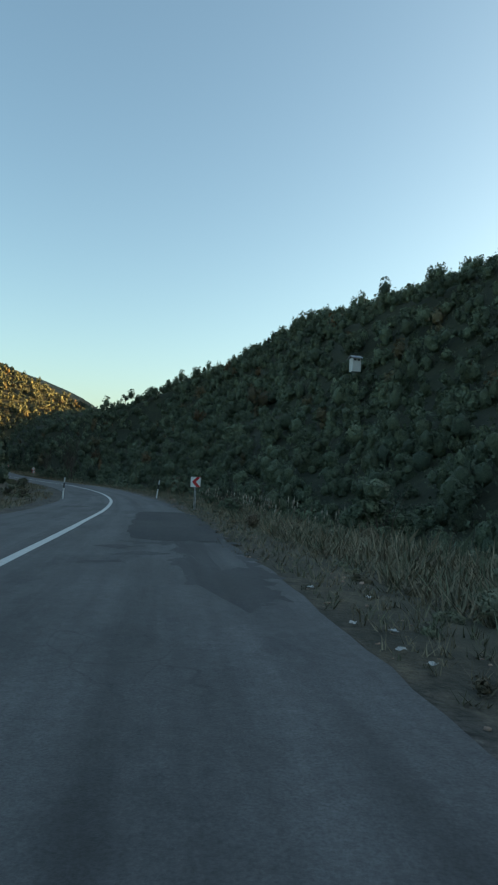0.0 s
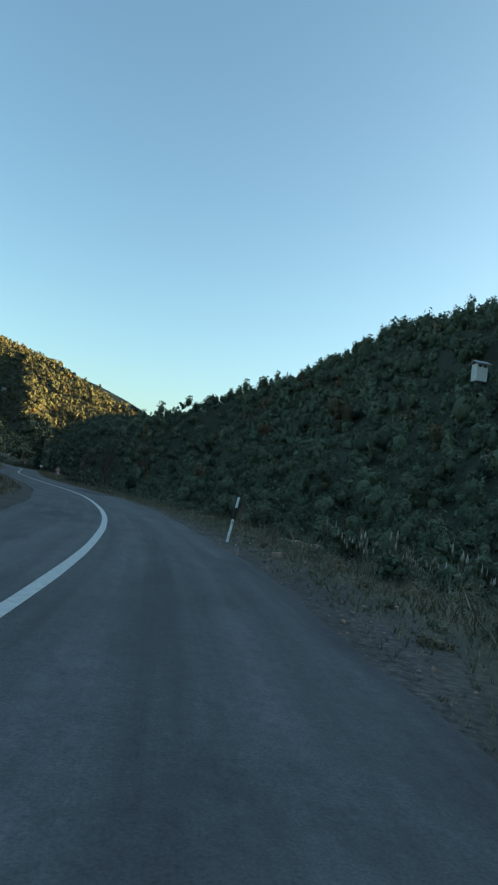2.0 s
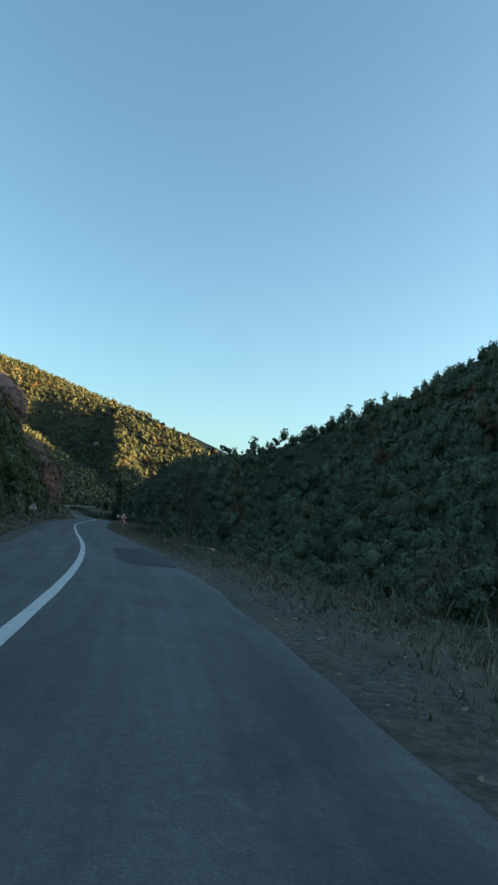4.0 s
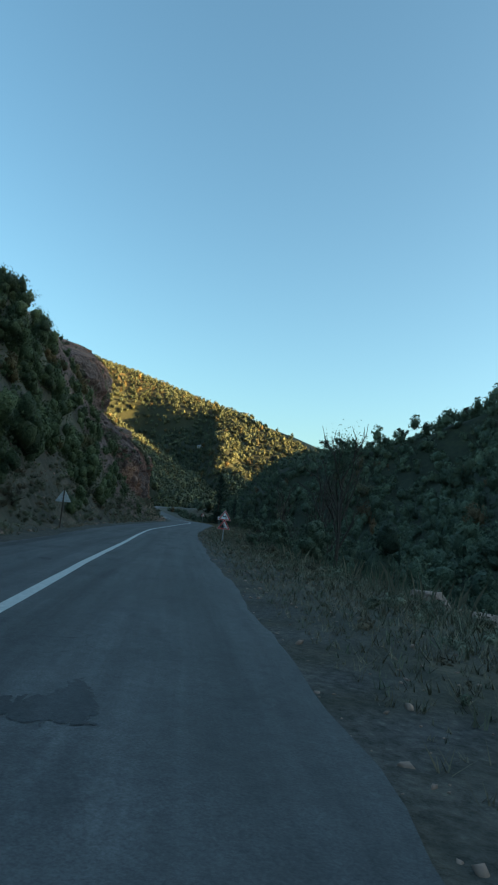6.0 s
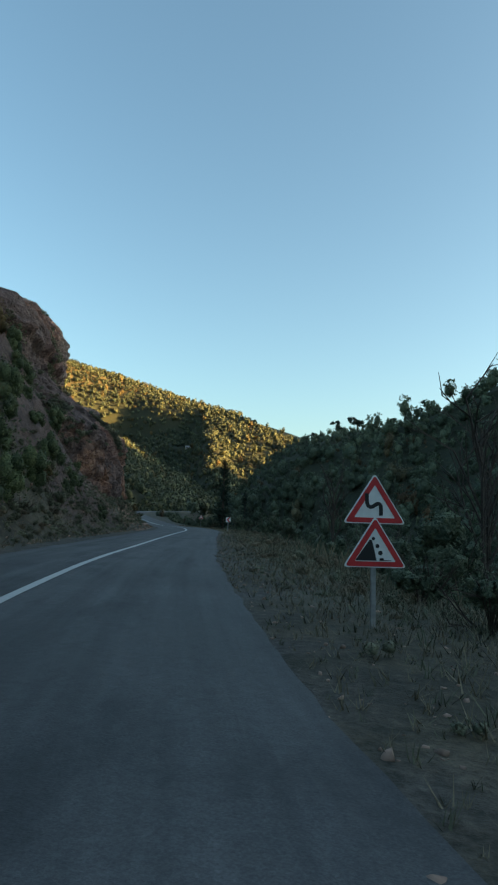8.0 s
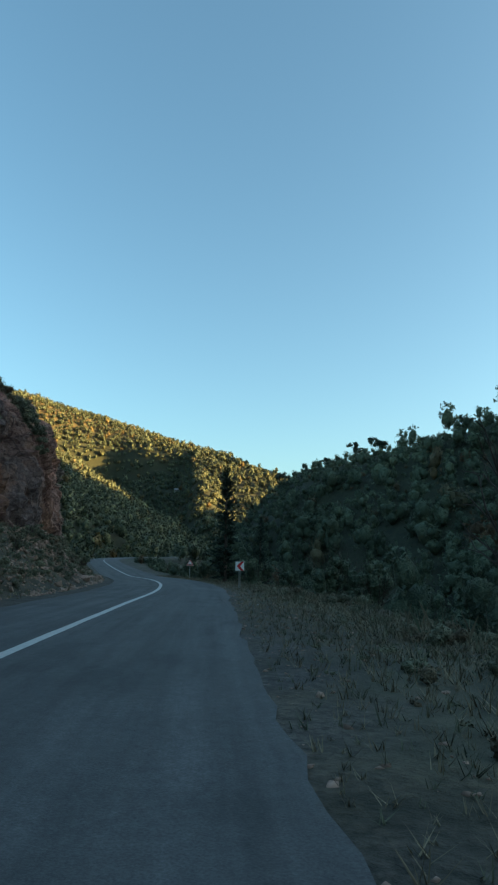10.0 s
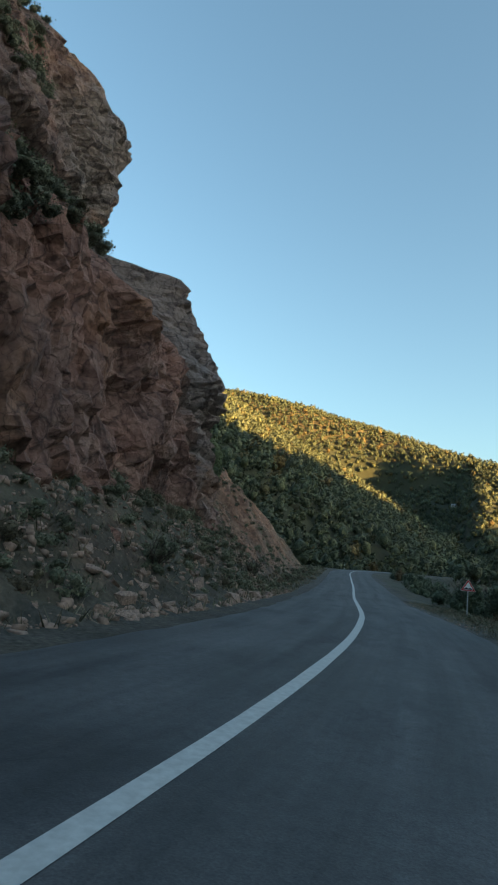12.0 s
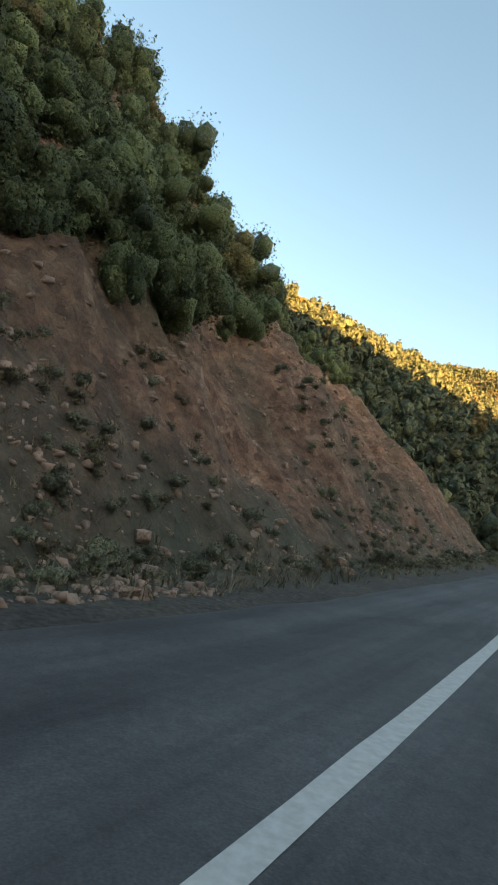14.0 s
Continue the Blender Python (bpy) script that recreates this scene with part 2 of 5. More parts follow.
def leaf_material(name, dark, mid_c, light, autumn, leaf=0.0, holes=0.45):
    m, n, l, b = material(name, 0.75)
    g = n.new("ShaderNodeNewGeometry")
    c = ramp(n, l, g.outputs["Random Per Island"], ((0.0, dark), (0.5, mid_c), (1.0, light)))
    big = noise_fac(n, l, 0.045, 4, 0.6)
    c = mix(n, l, 0.6, c, ramp(n, l, big, ((0.3, (0.7, 0.75, 0.7)), (0.7, (1.3, 1.25, 1.1)))), "MULTIPLY")
    c = mix(n, l, attr(n, "turn"), c, ramp(n, l, g.outputs["Random Per Island"], ((0.0, tuple(x * 0.6 for x in autumn)), (1.0, autumn))))
    tone = n.new("ShaderNodeMath")
    tone.operation = "ADD"
    tone.inputs[1].default_value = 1.0
    l.new(attr(n, "tone"), tone.inputs[0])
    shade = n.new("ShaderNodeVectorMath")
    shade.operation = "SCALE"
    l.new(c, shade.inputs[0])
    l.new(tone.outputs[0], shade.inputs["Scale"])
    c = shade.outputs[0]
    if leaf:
        fine = noise_fac(n, l, leaf, 3, 0.6)
        c = mix(n, l, 0.8, c, ramp(n, l, fine, ((0.35, (0.55, 0.58, 0.55)), (0.65, (1.5, 1.45, 1.35)))), "MULTIPLY")
        bump(n, l, b, fine, 1.0, 0.8 / leaf)
        cut = noise_fac(n, l, leaf * 1.7, 2, 0.5)
        gate = n.new("ShaderNodeMath")
        gate.operation = "GREATER_THAN"
        gate.inputs[1].default_value = holes
        l.new(cut, gate.inputs[0])
        l.new(gate.outputs[0], b.inputs["Alpha"])
    l.new(c, b.inputs["Base Color"])
    b.inputs["Specular IOR Level"].default_value = 0.25
    return m


M_LEAF = leaf_material("forest_leaves", (0.07, 0.092, 0.07), (0.092, 0.115, 0.082), (0.12, 0.142, 0.098), (0.16, 0.1, 0.055), 7.0, 0.41)
M_SAGE = leaf_material("grey_green_scrub", (0.1, 0.11, 0.08), (0.135, 0.142, 0.105), (0.17, 0.172, 0.13), (0.16, 0.125, 0.085), 16.0, 0.44)
M_GOLD = leaf_material("turning_leaves", (0.046, 0.062, 0.05), (0.066, 0.083, 0.06), (0.096, 0.104, 0.06), (0.15, 0.11, 0.05), 1.6, 0.36)
M_BUSH = leaf_material("green_bush_leaves", (0.048, 0.066, 0.038), (0.075, 0.1, 0.052), (0.115, 0.14, 0.07), (0.15, 0.11, 0.05), 9.0, 0.42)
M_NEEDLE = leaf_material("needles", (0.026, 0.04, 0.034), (0.042, 0.06, 0.048), (0.06, 0.08, 0.06), (0.1, 0.08, 0.03))
M_BARK = plain("bark", (0.09, 0.07, 0.055), 0.95, wear=0.4, scale=14)
M_DRY = leaf_material("dry_grass", (0.13, 0.112, 0.08), (0.19, 0.16, 0.112), (0.26, 0.22, 0.158), (0.115, 0.135, 0.085))
M_STEEL = plain("galvanised_steel", (0.42, 0.43, 0.44), 0.45, 0.6)
M_SIGN_BACK = plain("grey_sign_back", (0.6, 0.61, 0.63), 0.5, 0.0)
M_WHITE = plain("white_reflective_sheet", (0.78, 0.79, 0.78), 0.45, wear=0.08)
M_RED = plain("red_reflective_sheet", (0.55, 0.03, 0.035), 0.45, wear=0.15)
M_BLACK = plain("black_print", (0.012, 0.012, 0.014), 0.5, wear=0.1)
M_STONE = plain("fallen_stone", (0.33, 0.23, 0.18), 0.9, wear=0.5, scale=5)
M_LITTER = plain("pale_litter", (0.45, 0.45, 0.45), 0.7)
M_PLASTER = plain("white_plaster", (0.55, 0.54, 0.52), 0.8)
M_ROOF = plain("grey_roof_tiles", (0.3, 0.3, 0.32), 0.8)

# ---- the plan ----
CP = np.array(ROAD_LINE)                       # the painted centre line: x, y, z


def resample(pts, step):
    """A smooth line through pts at even steps."""
    pts = np.asarray(pts, float)
    out = []
    for i in range(len(pts) - 1):
        p0, p1, p2, p3 = pts[max(i - 1, 0)], pts[i], pts[i + 1], pts[min(i + 2, len(pts) - 1)]
        for u in np.linspace(0, 1, 24, endpoint=False):
            out.append(0.5 * ((2 * p1) + (p2 - p0) * u + (2 * p0 - 5 * p1 + 4 * p2 - p3) * u ** 2 + (3 * p1 - p0 - 3 * p2 + p3) * u ** 3))
    out.append(pts[-1])
    out = np.array(out)
    d = np.r_[0, np.cumsum(np.linalg.norm(np.diff(out[:, :2], axis=0), axis=1))]
    s = np.arange(0, d[-1], step)
    return np.stack([np.interp(s, d, out[:, k]) for k in range(pts.shape[1])], 1), s


LINE, LINE_S = resample(CP, 1.0)
TAN = np.gradient(LINE[:, :2], axis=0)
TAN /= np.linalg.norm(TAN, axis=1)[:, None]
SIDE = np.stack([TAN[:, 1], -TAN[:, 0]], 1)    # to the right


def road_coords(x, y):
    """Arc length, offset to the right and road height for arrays of places."""
    shape = x.shape
    x, y = x.ravel(), y.ravel()
    s, v, z = np.empty(x.size), np.empty(x.size), np.empty(x.size)
    for a in range(0, x.size, 20000):
        dx = x[a:a + 20000, None] - LINE[None, :, 0]
        dy = y[a:a + 20000, None] - LINE[None, :, 1]
        i = np.argmin(dx * dx + dy * dy, 1)
        k = np.arange(len(i))
        along = dx[k, i] * TAN[i, 0] + dy[k, i] * TAN[i, 1]
        v[a:a + 20000] = dx[k, i] * SIDE[i, 0] + dy[k, i] * SIDE[i, 1]
        s[a:a + 20000] = LINE_S[i] + along
        z[a:a + 20000] = np.interp(LINE_S[i] + along, LINE_S, LINE[:, 2])
        far = np.hypot(dx[k, i], dy[k, i])
        v[a:a + 20000] = np.sign(v[a:a + 20000]) * far
    return s.reshape(shape), v.reshape(shape), z.reshape(shape)


def at_road(s, v, dz=0.0):
    """The place s metres along the centre line, v metres to its right."""
    p = [np.interp(s, LINE_S, LINE[:, k]) for k in range(3)]
    n = [np.interp(s, LINE_S, SIDE[:, k]) for k in range(2)]
    return Vector((p[0] + n[0] * v, p[1] + n[1] * v, p[2] + dz))


def lattice(seed):
    g = np.random.RandomState(seed).rand(64, 64)

    def value(x, y):
        xi, yi = np.floor(x).astype(int), np.floor(y).astype(int)
        u, w = x - xi, y - yi
        u, w = u * u * (3 - 2 * u), w * w * (3 - 2 * w)
        a, b = g[xi % 64, yi % 64], g[(xi + 1) % 64, yi % 64]
        c, d = g[xi % 64, (yi + 1) % 64], g[(xi + 1) % 64, (yi + 1) % 64]
        return (a * (1 - u) + b * u) * (1 - w) + (c * (1 - u) + d * u) * w - 0.5
    return value


N1, N2, N3 = lattice(1), lattice(2), lattice(3)


def fractal(x, y, size, octaves=4):
    out, amp, tot = 0, 1.0, 0
    for k in range(octaves):
        out = out + amp * (N1, N2, N3)[k % 3](x / size * 2 ** k + 7 * k, y / size * 2 ** k + 3 * k)
        amp *= 0.5
    return out


def ridge(x, y, crest, slope, brow=0.0, brow_slope=0.0):
    """Height of a hill with this crest line (x, y, z) that falls off at the slope, gentler over its brow."""
    crest, _ = resample(crest, 6.0)
    best = np.full(x.shape, -1e9)
    for cx, cy, cz in crest:
        d = np.maximum(np.hypot(x - cx, y - cy) - 4, 0)
        best = np.maximum(best, cz - brow_slope * np.minimum(d, brow) - slope * np.maximum(d - brow, 0))
    return best


def smooth_max(a, b, k):
    h = np.clip(0.5 + 0.5 * (a - b) / k, 0, 1)
    return b * (1 - h) + a * h + k * h * (1 - h)


RIGHT_CREST = [(-126, 308, 17), (-113, 284, 20), (-93, 281, 24.5), (-77, 280, 27), (-66, 285, 29), (-50, 287, 33), (-28, 259, 38.5), (-6, 246, 44.5), (25, 232, 57), (53, 220, 64.5), (75, 206, 66), (160, 110, 88), (230, -20, 105), (260, -200, 100)]
LEFT_CREST = [(-92, 100, 14), (-107, 128, 26), (-122, 158, 33), (-140, 190, 35), (-157, 212, 32), (-168, 226, 27)]
NEXT_CREST = [(-230, 200, 62), (-300, 270, 82), (-365, 342, 102), (-408, 408, 112), (-470, 480, 132), (-620, 600, 190)]
NEXT_SPUR = [(-380, 400, 102), (-335, 430, 61), (-300, 462, 40), (-275, 520, 20), (-262, 560, 5)]
FAR_CREST = [(-1000, 880, 330), (-851, 917, 290), (-708, 978, 240), (-594, 992, 205), (-482, 938, 166), (-415, 894, 144), (-325, 810, 95), (-230, 790, 62), (-60, 800, 40)]
DARK_CREST = [(-720, 740, 160), (-620, 790, 138), (-530, 800, 130), (-440, 808, 124), (-400, 760, 108), (-365, 712, 94), (-330, 645, 54), (-290, 600, 32), (-246, 556, 10)]
# unseen ridges, added to block the low sun from the valley and far slopes
HIDDEN_CREST = [(620, -600, 200), (600, 0, 196), (530, 330, 180), (470, 450, 166), (430, 540, 161), (400, 610, 170), (380, 650, 188), (370, 690, 180), (405, 760, 138), (470, 900, 110)]
SHADE_SPUR = [(385, 640, 178), (375, 690, 182), (380, 760, 186), (380, 836, 194)]
SHADE_CREST = [(280, 940, 150), (250, 965, 174), (250, 1000, 196), (250, 1050, 235), (250, 1075, 250), (250, 1090, 256), (250, 1140, 224), (260, 1240, 150)]

# left bank along the road: arc length, toe offset, steepness, height of the lower face
BANK_S = [0, 50, 95, 115, 140, 150, 205, 210, 250, 256, 280, 318, 330, 420]
BANK_TOE = [8, 7.5, 7, 6, 5.5, 5, 5.5, 4.6, 4.8, 6.2, 6.8, 7.5, 20, 24]
BANK_M = [0.2, 0.25, 0.35, 0.7, 1.2, 1.6, 1.6, 1.0, 1.0, 0.8, 0.8, 0.85, 0.6, 0.5]
BANK_CAP = [2, 3, 6, 10, 15, 19, 24, 2.6, 2.6, 8, 14, 18, 6, 6]


def terrain(x, y):
    s, v, zr = road_coords(x, y)
    rough = fractal(x, y, 14) * 1.6 + fractal(x, y, 4) * 0.5
    gully = 2.4 * fractal(x + 9, y, 7) + 1.9 * np.abs(fractal(x, y + 5, 3.2, 3)) + 0.9 * fractal(x, y, 1.3, 2) + 1.1 * (0.25 - np.abs(fractal(x + 3, y + 8, 2.2, 2)))
    gully = gully * np.maximum(np.clip((s - 248) / 8, 0, 1) * np.clip((335 - s) / 10, 0, 1), 0.5 * np.clip((s - 180) / 6, 0, 1) * np.clip((210 - s) / 4, 0, 1))
    wide = fractal(x + 40, y, 70) * 12
    base = -8.5 + np.clip((y - 330) / 400, 0, 1) * 14 + wide * 0.25
    far = np.clip(np.hypot(x + 60, y - 120) / 300 - 0.6, 0, 1.5)
    right = ridge(x, y, RIGHT_CREST, 0.42) + wide * 0.35 + rough
    hills = smooth_max(ridge(x, y, NEXT_CREST, 0.6), ridge(x, y, NEXT_SPUR, 0.75), 6)
    mountain = np.maximum(ridge(x, y, FAR_CREST, 0.75, 120, 0.33), ridge(x, y, DARK_CREST, 0.7))
    # a hollow in its flank, west of the spur
    west = -0.865 * (x + 308) - 0.503 * (y - 622)
    mountain = mountain - 33 * np.clip((154 - mountain) / 9, 0, 1) * np.clip(west / 16, 0, 1) * np.clip((y - 560) / 60, 0, 1)
    hills = np.maximum(hills, mountain)
    # the added sun-blocking ridges, out of view to the right
    hills = np.maximum(hills, np.maximum(ridge(x, y, SHADE_CREST, 0.9), ridge(x, y, SHADE_SPUR, 1.0)))
    hills = np.maximum(hills, ridge(x, y, HIDDEN_CREST, 0.5)) + wide * 0.6 * np.clip(far, 0.1, 1) + rough
    h = smooth_max(right, hills, 5)
    # the hills begin across the valley floor
    h = np.minimum(h, base + np.where(v > 0, np.interp(s, [250, 300], [0.62, 1.1]) * np.maximum(v - np.interp(s, [250, 300], [24, 16]), 0) + 0.55 * np.maximum(v - 66, 0), 0.95 * np.maximum(-v - 12, 0)))
    h = smooth_max(base, h, 3)
    # the left bank and the hill above it
    toe, m, cap = (np.interp(s, BANK_S, q) for q in (BANK_TOE, BANK_M, BANK_CAP))
    up = np.maximum(-v - toe, 0)
    face = zr + np.minimum(m * up, cap + 0.3 * np.maximum(up - cap / m, 0)) + (rough + gully) * np.clip(up / 5, 0, 1)
    behind = np.clip((s - 203) / 6, 0, 1) * np.clip((253 - s) / 6, 0, 1)
    steep = np.interp(s, [200, 244, 256, 275, 285, 300, 312], [1.3, 0.85, 1.13, 1.17, 1.07, 0.8, 0.6])
    crown = np.minimum(ridge(x, y, LEFT_CREST, 0.95) + rough, zr + steep * np.maximum(up - 15 * behind, 0) + (rough * 0.6 + gully - 0.3) * np.clip(up / 4, 0, 1))
    left = np.maximum(face, crown)
    on_left = np.clip((400 - s) / 60, 0, 1) * np.clip((100 + v) / 40, 0, 1)
    h = np.where(v < -3.1, np.maximum(h, left * on_left + h * (1 - on_left)), h)
    # the verge on the valley side, falling away from the shoulder
    drop = np.maximum(v - 5.4, 0)
    verge = zr - 0.1 - np.clip(drop / 5, 0, 1) * 0.5 - np.maximum(drop - 4, 0) * 0.45 + rough * 0.4 * np.clip(drop / 5, 0, 1)
    h = np.where((v > 3.0) & (s < 400), np.maximum(np.where(drop > 10, h, -99), verge), h)
    # a level bed under the road
    flat = np.where(v < 0, np.clip((-v - 3.5) / 1.0, 0, 1), np.clip((v - 4.2) / 1.2, 0, 1))
    bed = np.where(v < 0, zr - 0.05 + np.clip((-v - 3.1) * 0.05, 0, 0.1), zr - 0.06)
    near = (np.abs(v) < 9) & (s < 412)
    return np.where(near, bed * (1 - flat) + h * flat, h), s, v


def sheet(name, verts, faces, mat, parent=None, smooth=False):
    me = bpy.data.meshes.new(name)
    me.from_pydata(np.asarray(verts, float).tolist(), [], faces if isinstance(faces, list) else faces.tolist())
    me.materials.append(mat)
    if smooth:
        me.polygons.foreach_set("use_smooth", np.ones(len(me.polygons), bool))
    me.update()
    ob = new(name, me)
    ob.parent = parent
    return ob


def put_attr(ob, name, values):
    a = ob.data.attributes.new(name, "FLOAT", "POINT")
    a.data.foreach_set("value", np.asarray(values, np.float32).ravel())


def grid_faces(nu, nv):
    i = np.arange(nu * nv).reshape(nu, nv)
    return np.stack([i[:-1, :-1], i[1:, :-1], i[1:, 1:], i[:-1, 1:]], -1).reshape(-1, 4)


def spaced(a, b, step, lo, hi, grow=1.12):
    mid = list(np.arange(a, b + 0.01, step))
    out, d = [mid[0]], step
    left = []
    x = a
    while x > lo:
        d *= grow
        x -= d
        left.append(x)
    d, x, rt = step, b, []
    while x < hi:
        d *= grow
        x += d
        rt.append(x)
    return np.array(left[::-1] + mid + rt)


GX, GY = spaced(-175, 60, 1.0, -2200, 2200), spaced(-25, 275, 1.0, -1500, 2400)
GX = np.unique(np.r_[GX, np.arange(210, 560, 11.0), np.arange(-720, -180, 11.0), np.arange(-164.5, -92, 1.0)])       # closer lines where the earth slope is near
GY = np.unique(np.r_[GY, np.arange(300, 1160, 11.0), np.arange(185.5, 246, 1.0)])
XX, YY = np.meshgrid(GX, GY, indexing="ij")
HH, SS, VV = terrain(XX, YY)
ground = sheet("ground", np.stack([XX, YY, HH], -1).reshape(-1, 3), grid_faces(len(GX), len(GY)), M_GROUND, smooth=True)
tagged(ground, "dry autumn grass, gravel shoulder and red earth valley sides", "ground", kind="structure")
dapple = fractal(XX, YY, 3.0)
earthy = np.clip((SS - 246) / 4, 0, 1) * np.clip((330 - SS) / 8, 0, 1) * np.clip((-VV - 6.0 - 4 * dapple) / 2, 0, 1) * np.clip((31 + VV) / 6, 0, 1)
earthy = np.maximum(earthy, np.clip((SS - 145) / 10, 0, 1) * np.clip((254 - SS) / 5, 0, 1) * np.clip((-VV - 4.7) / 1.2, 0, 1) * np.clip((12 + VV) / 4, 0, 1) * np.clip(np.where(SS < 205, 0.15, 0.45) + 1.6 * dapple, 0, 1))
put_attr(ground, "earth", np.clip(earthy * (0.8 + dapple), 0, 1))
gravelly = np.clip((VV - 3.0) / 0.5, 0, 1) * np.clip((4.2 - VV + 1.0 * dapple) / 0.5, 0, 1) * np.clip(0.85 + dapple * 0.9, 0, 1)
gravelly = np.maximum(gravelly, np.clip((-VV - 2.8) / 0.4, 0, 1) * np.clip((4.6 + VV) / 0.8, 0, 1) * 0.6)
leafy = fractal(SS, HH * 1.6, 5.0)
weedy = np.clip((SS - 205) / 4, 0, 1) * np.clip((258 - SS) / 8, 0, 1) * np.clip((-VV - 4.4) / 0.8, 0, 1) * np.clip(0.5 + 2.0 * leafy, 0, 0.8)
weedy = np.maximum(weedy, np.clip((SS - 252) / 6, 0, 1) * np.clip((328 - SS) / 6, 0, 1) * np.clip((-VV - 5) / 1, 0, 1) * np.clip(2.2 * leafy + 0.4 + (9 + VV) * 0.12, 0, 1) * 0.6)
weedy = np.maximum(weedy, np.clip((VV - 4.0) / 0.6, 0, 1) * np.clip((14 - VV) / 4, 0, 1) * np.clip(0.4 + 1.8 * dapple, 0, 0.9))
weedy = np.maximum(weedy, np.clip((SS - 90) / 20, 0, 1) * np.clip((200 - SS) / 10, 0, 1) * np.clip((-VV - 4.2) / 0.8, 0, 1) * np.clip(0.6 + 1.8 * dapple, 0, 0.9))
put_attr(ground, "weedy", weedy)
put_attr(ground, "rock", np.clip((SS - 187 - 8 * dapple) / 5, 0, 1) * np.clip((210 - SS) / 3, 0, 1) * np.clip((-VV - 5.2) / 1.5, 0, 1) * np.clip((45 + VV) / 10, 0, 1))
put_attr(ground, "gravel", gravelly)
# forest floor away from the road, with the painted dimness under trees
put_attr(ground, "dim_wood", np.clip((np.abs(VV) - 14) / 6, 0, 1))
put_attr(ground, "meadow", np.clip((HH - 170) / 40, 0, 1) * np.clip((YY - 300) / 60, 0, 1) * 0.35)


def height_at(x, y):
    i = np.clip(np.searchsorted(GX, x) - 1, 0, len(GX) - 2)
    j = np.clip(np.searchsorted(GY, y) - 1, 0, len(GY) - 2)
    u, w = (x - GX[i]) / (GX[i + 1] - GX[i]), (y - GY[j]) / (GY[j + 1] - GY[j])
    return (HH[i, j] * (1 - u) + HH[i + 1, j] * u) * (1 - w) + (HH[i, j + 1] * (1 - u) + HH[i + 1, j + 1] * u) * w


# ---- the road ----
EDGE_S, EDGE_V = [0, 40, 60, 80, 120, 150, 175, 200, 260], [4.0, 4.0, 3.6, 3.0, 3.1, 3.5, 3.6, 3.35, 3.3]
ts_ = np.linspace(0, 1, 17)
ss = np.arange(0, LINE_S[-1], 0.5)
rows = []
for s in ss:
    rim = float(np.interp(s, EDGE_S, EDGE_V))
    for k, t in enumerate(ts_):
        u = -3.1 + (3.1 + rim) * t
        edge = 0.0
        if k in (0, 16):
            edge = (0.14 * float(fractal(np.array(s), np.array(u * 9), 3.0)) + 0.1 * float(fractal(np.array(s), np.array(u * 9), 0.8, 2))) * (1 if k else -1)
        rows.append(at_road(s, u + edge, -0.02 * (u / 3.4) ** 2))
us = ts_
nr = len(us)
top = np.array(rows).reshape(len(ss), nr, 3)
low = top[:, [0, -1]] + (0, 0, -0.25)
full = np.concatenate([low[:, :1], top, low[:, 1:]], 1)
road = sheet("road", full.reshape(-1, 3), grid_faces(len(ss), nr + 2), M_ROAD, smooth=False)
put_attr(road, "across", np.tile(np.r_[-3.2, -3.1 + 6.6 * ts_, 3.6], len(ss)))
put_attr(road, "along", np.repeat(ss, nr + 2))
tagged(road, "worn grey two-lane asphalt road with ragged edges", "road", kind="structure")


def ribbon(name, s0, s1, v0, v1, mat, lift=0.006, wobble=0.02, step=1.0):
    """A flat painted or laid strip on the road."""
    q = []
    for s in np.arange(s0, s1, step):
        w0, w1 = (float(fractal(np.array(s), np.array(v * 5.0), 1.3)) * wobble for v in (v0 + 3, v1 + 9))
        for u in (v0 + w0, v1 + w1):
            q.append(at_road(s, u, -0.02 * (u / 3.4) ** 2 + lift))
    return sheet(name, np.array(q), grid_faces(len(q) // 2, 2), mat)


centre = ribbon("road_line", 1, LINE_S[-1] - 2, -0.09, 0.09, M_LINE)
tagged(centre, "solid worn white centre line on the road", "road marking", kind="structure")

# ---- the cliff ----


def cliff_back(s, z):
    """How far the face stands back from the centre line, at a height over the road."""
    low = 7.1 + 0.12 * np.clip(z, 0, 10) + (0.5 + 0.75 * np.clip((247.8 - s) / 3, 0, 1)) * np.clip(z - 10, 0, 7)
    high = np.interp(z, [17, 19.4, 20.4, 22.5, 24.5, 26.3, 28.5, 30.5], [17.5, 17.4, 16.3, 16.2, 16.5, 16.1, 17.6, 19.6])
    high = high + np.interp(s, [214, 220, 240, 246], [4.5, 3.2, 2.3, 0]) * np.clip((z - 20) / 6, 0, 1)
    high = high + 3.0 * np.maximum(z - np.interp(s, [205, 222, 238, 243], [22, 25, 29, 31]), 0)
    step = np.clip((z - 17.0) / 0.9, 0, 1)
    back = low * (1 - step) + high * step
    back = back + 2.4 * np.clip((216 - s) / 5, 0, 1) + 0.5 * np.maximum(211 - s, 0)
    end = np.interp(z, [0, 5, 10, 15.5, 17, 18.8, 24, 27, 31, 36, 42], [246.8, 248.2, 248.7, 249.3, 248.9, 247.6, 248.3, 248.6, 243.5, 238, 232])
    return back + np.interp(z, [0, 9, 14], [0.95, 0.95, 2.6]) * np.maximum(s - end, 0)


ca, cb = np.arange(201, 262, 0.22), np.arange(-0.5, 35, 0.22)
AA, BB = np.meshgrid(ca, cb, indexing="ij")
cell = np.empty(AA.shape)


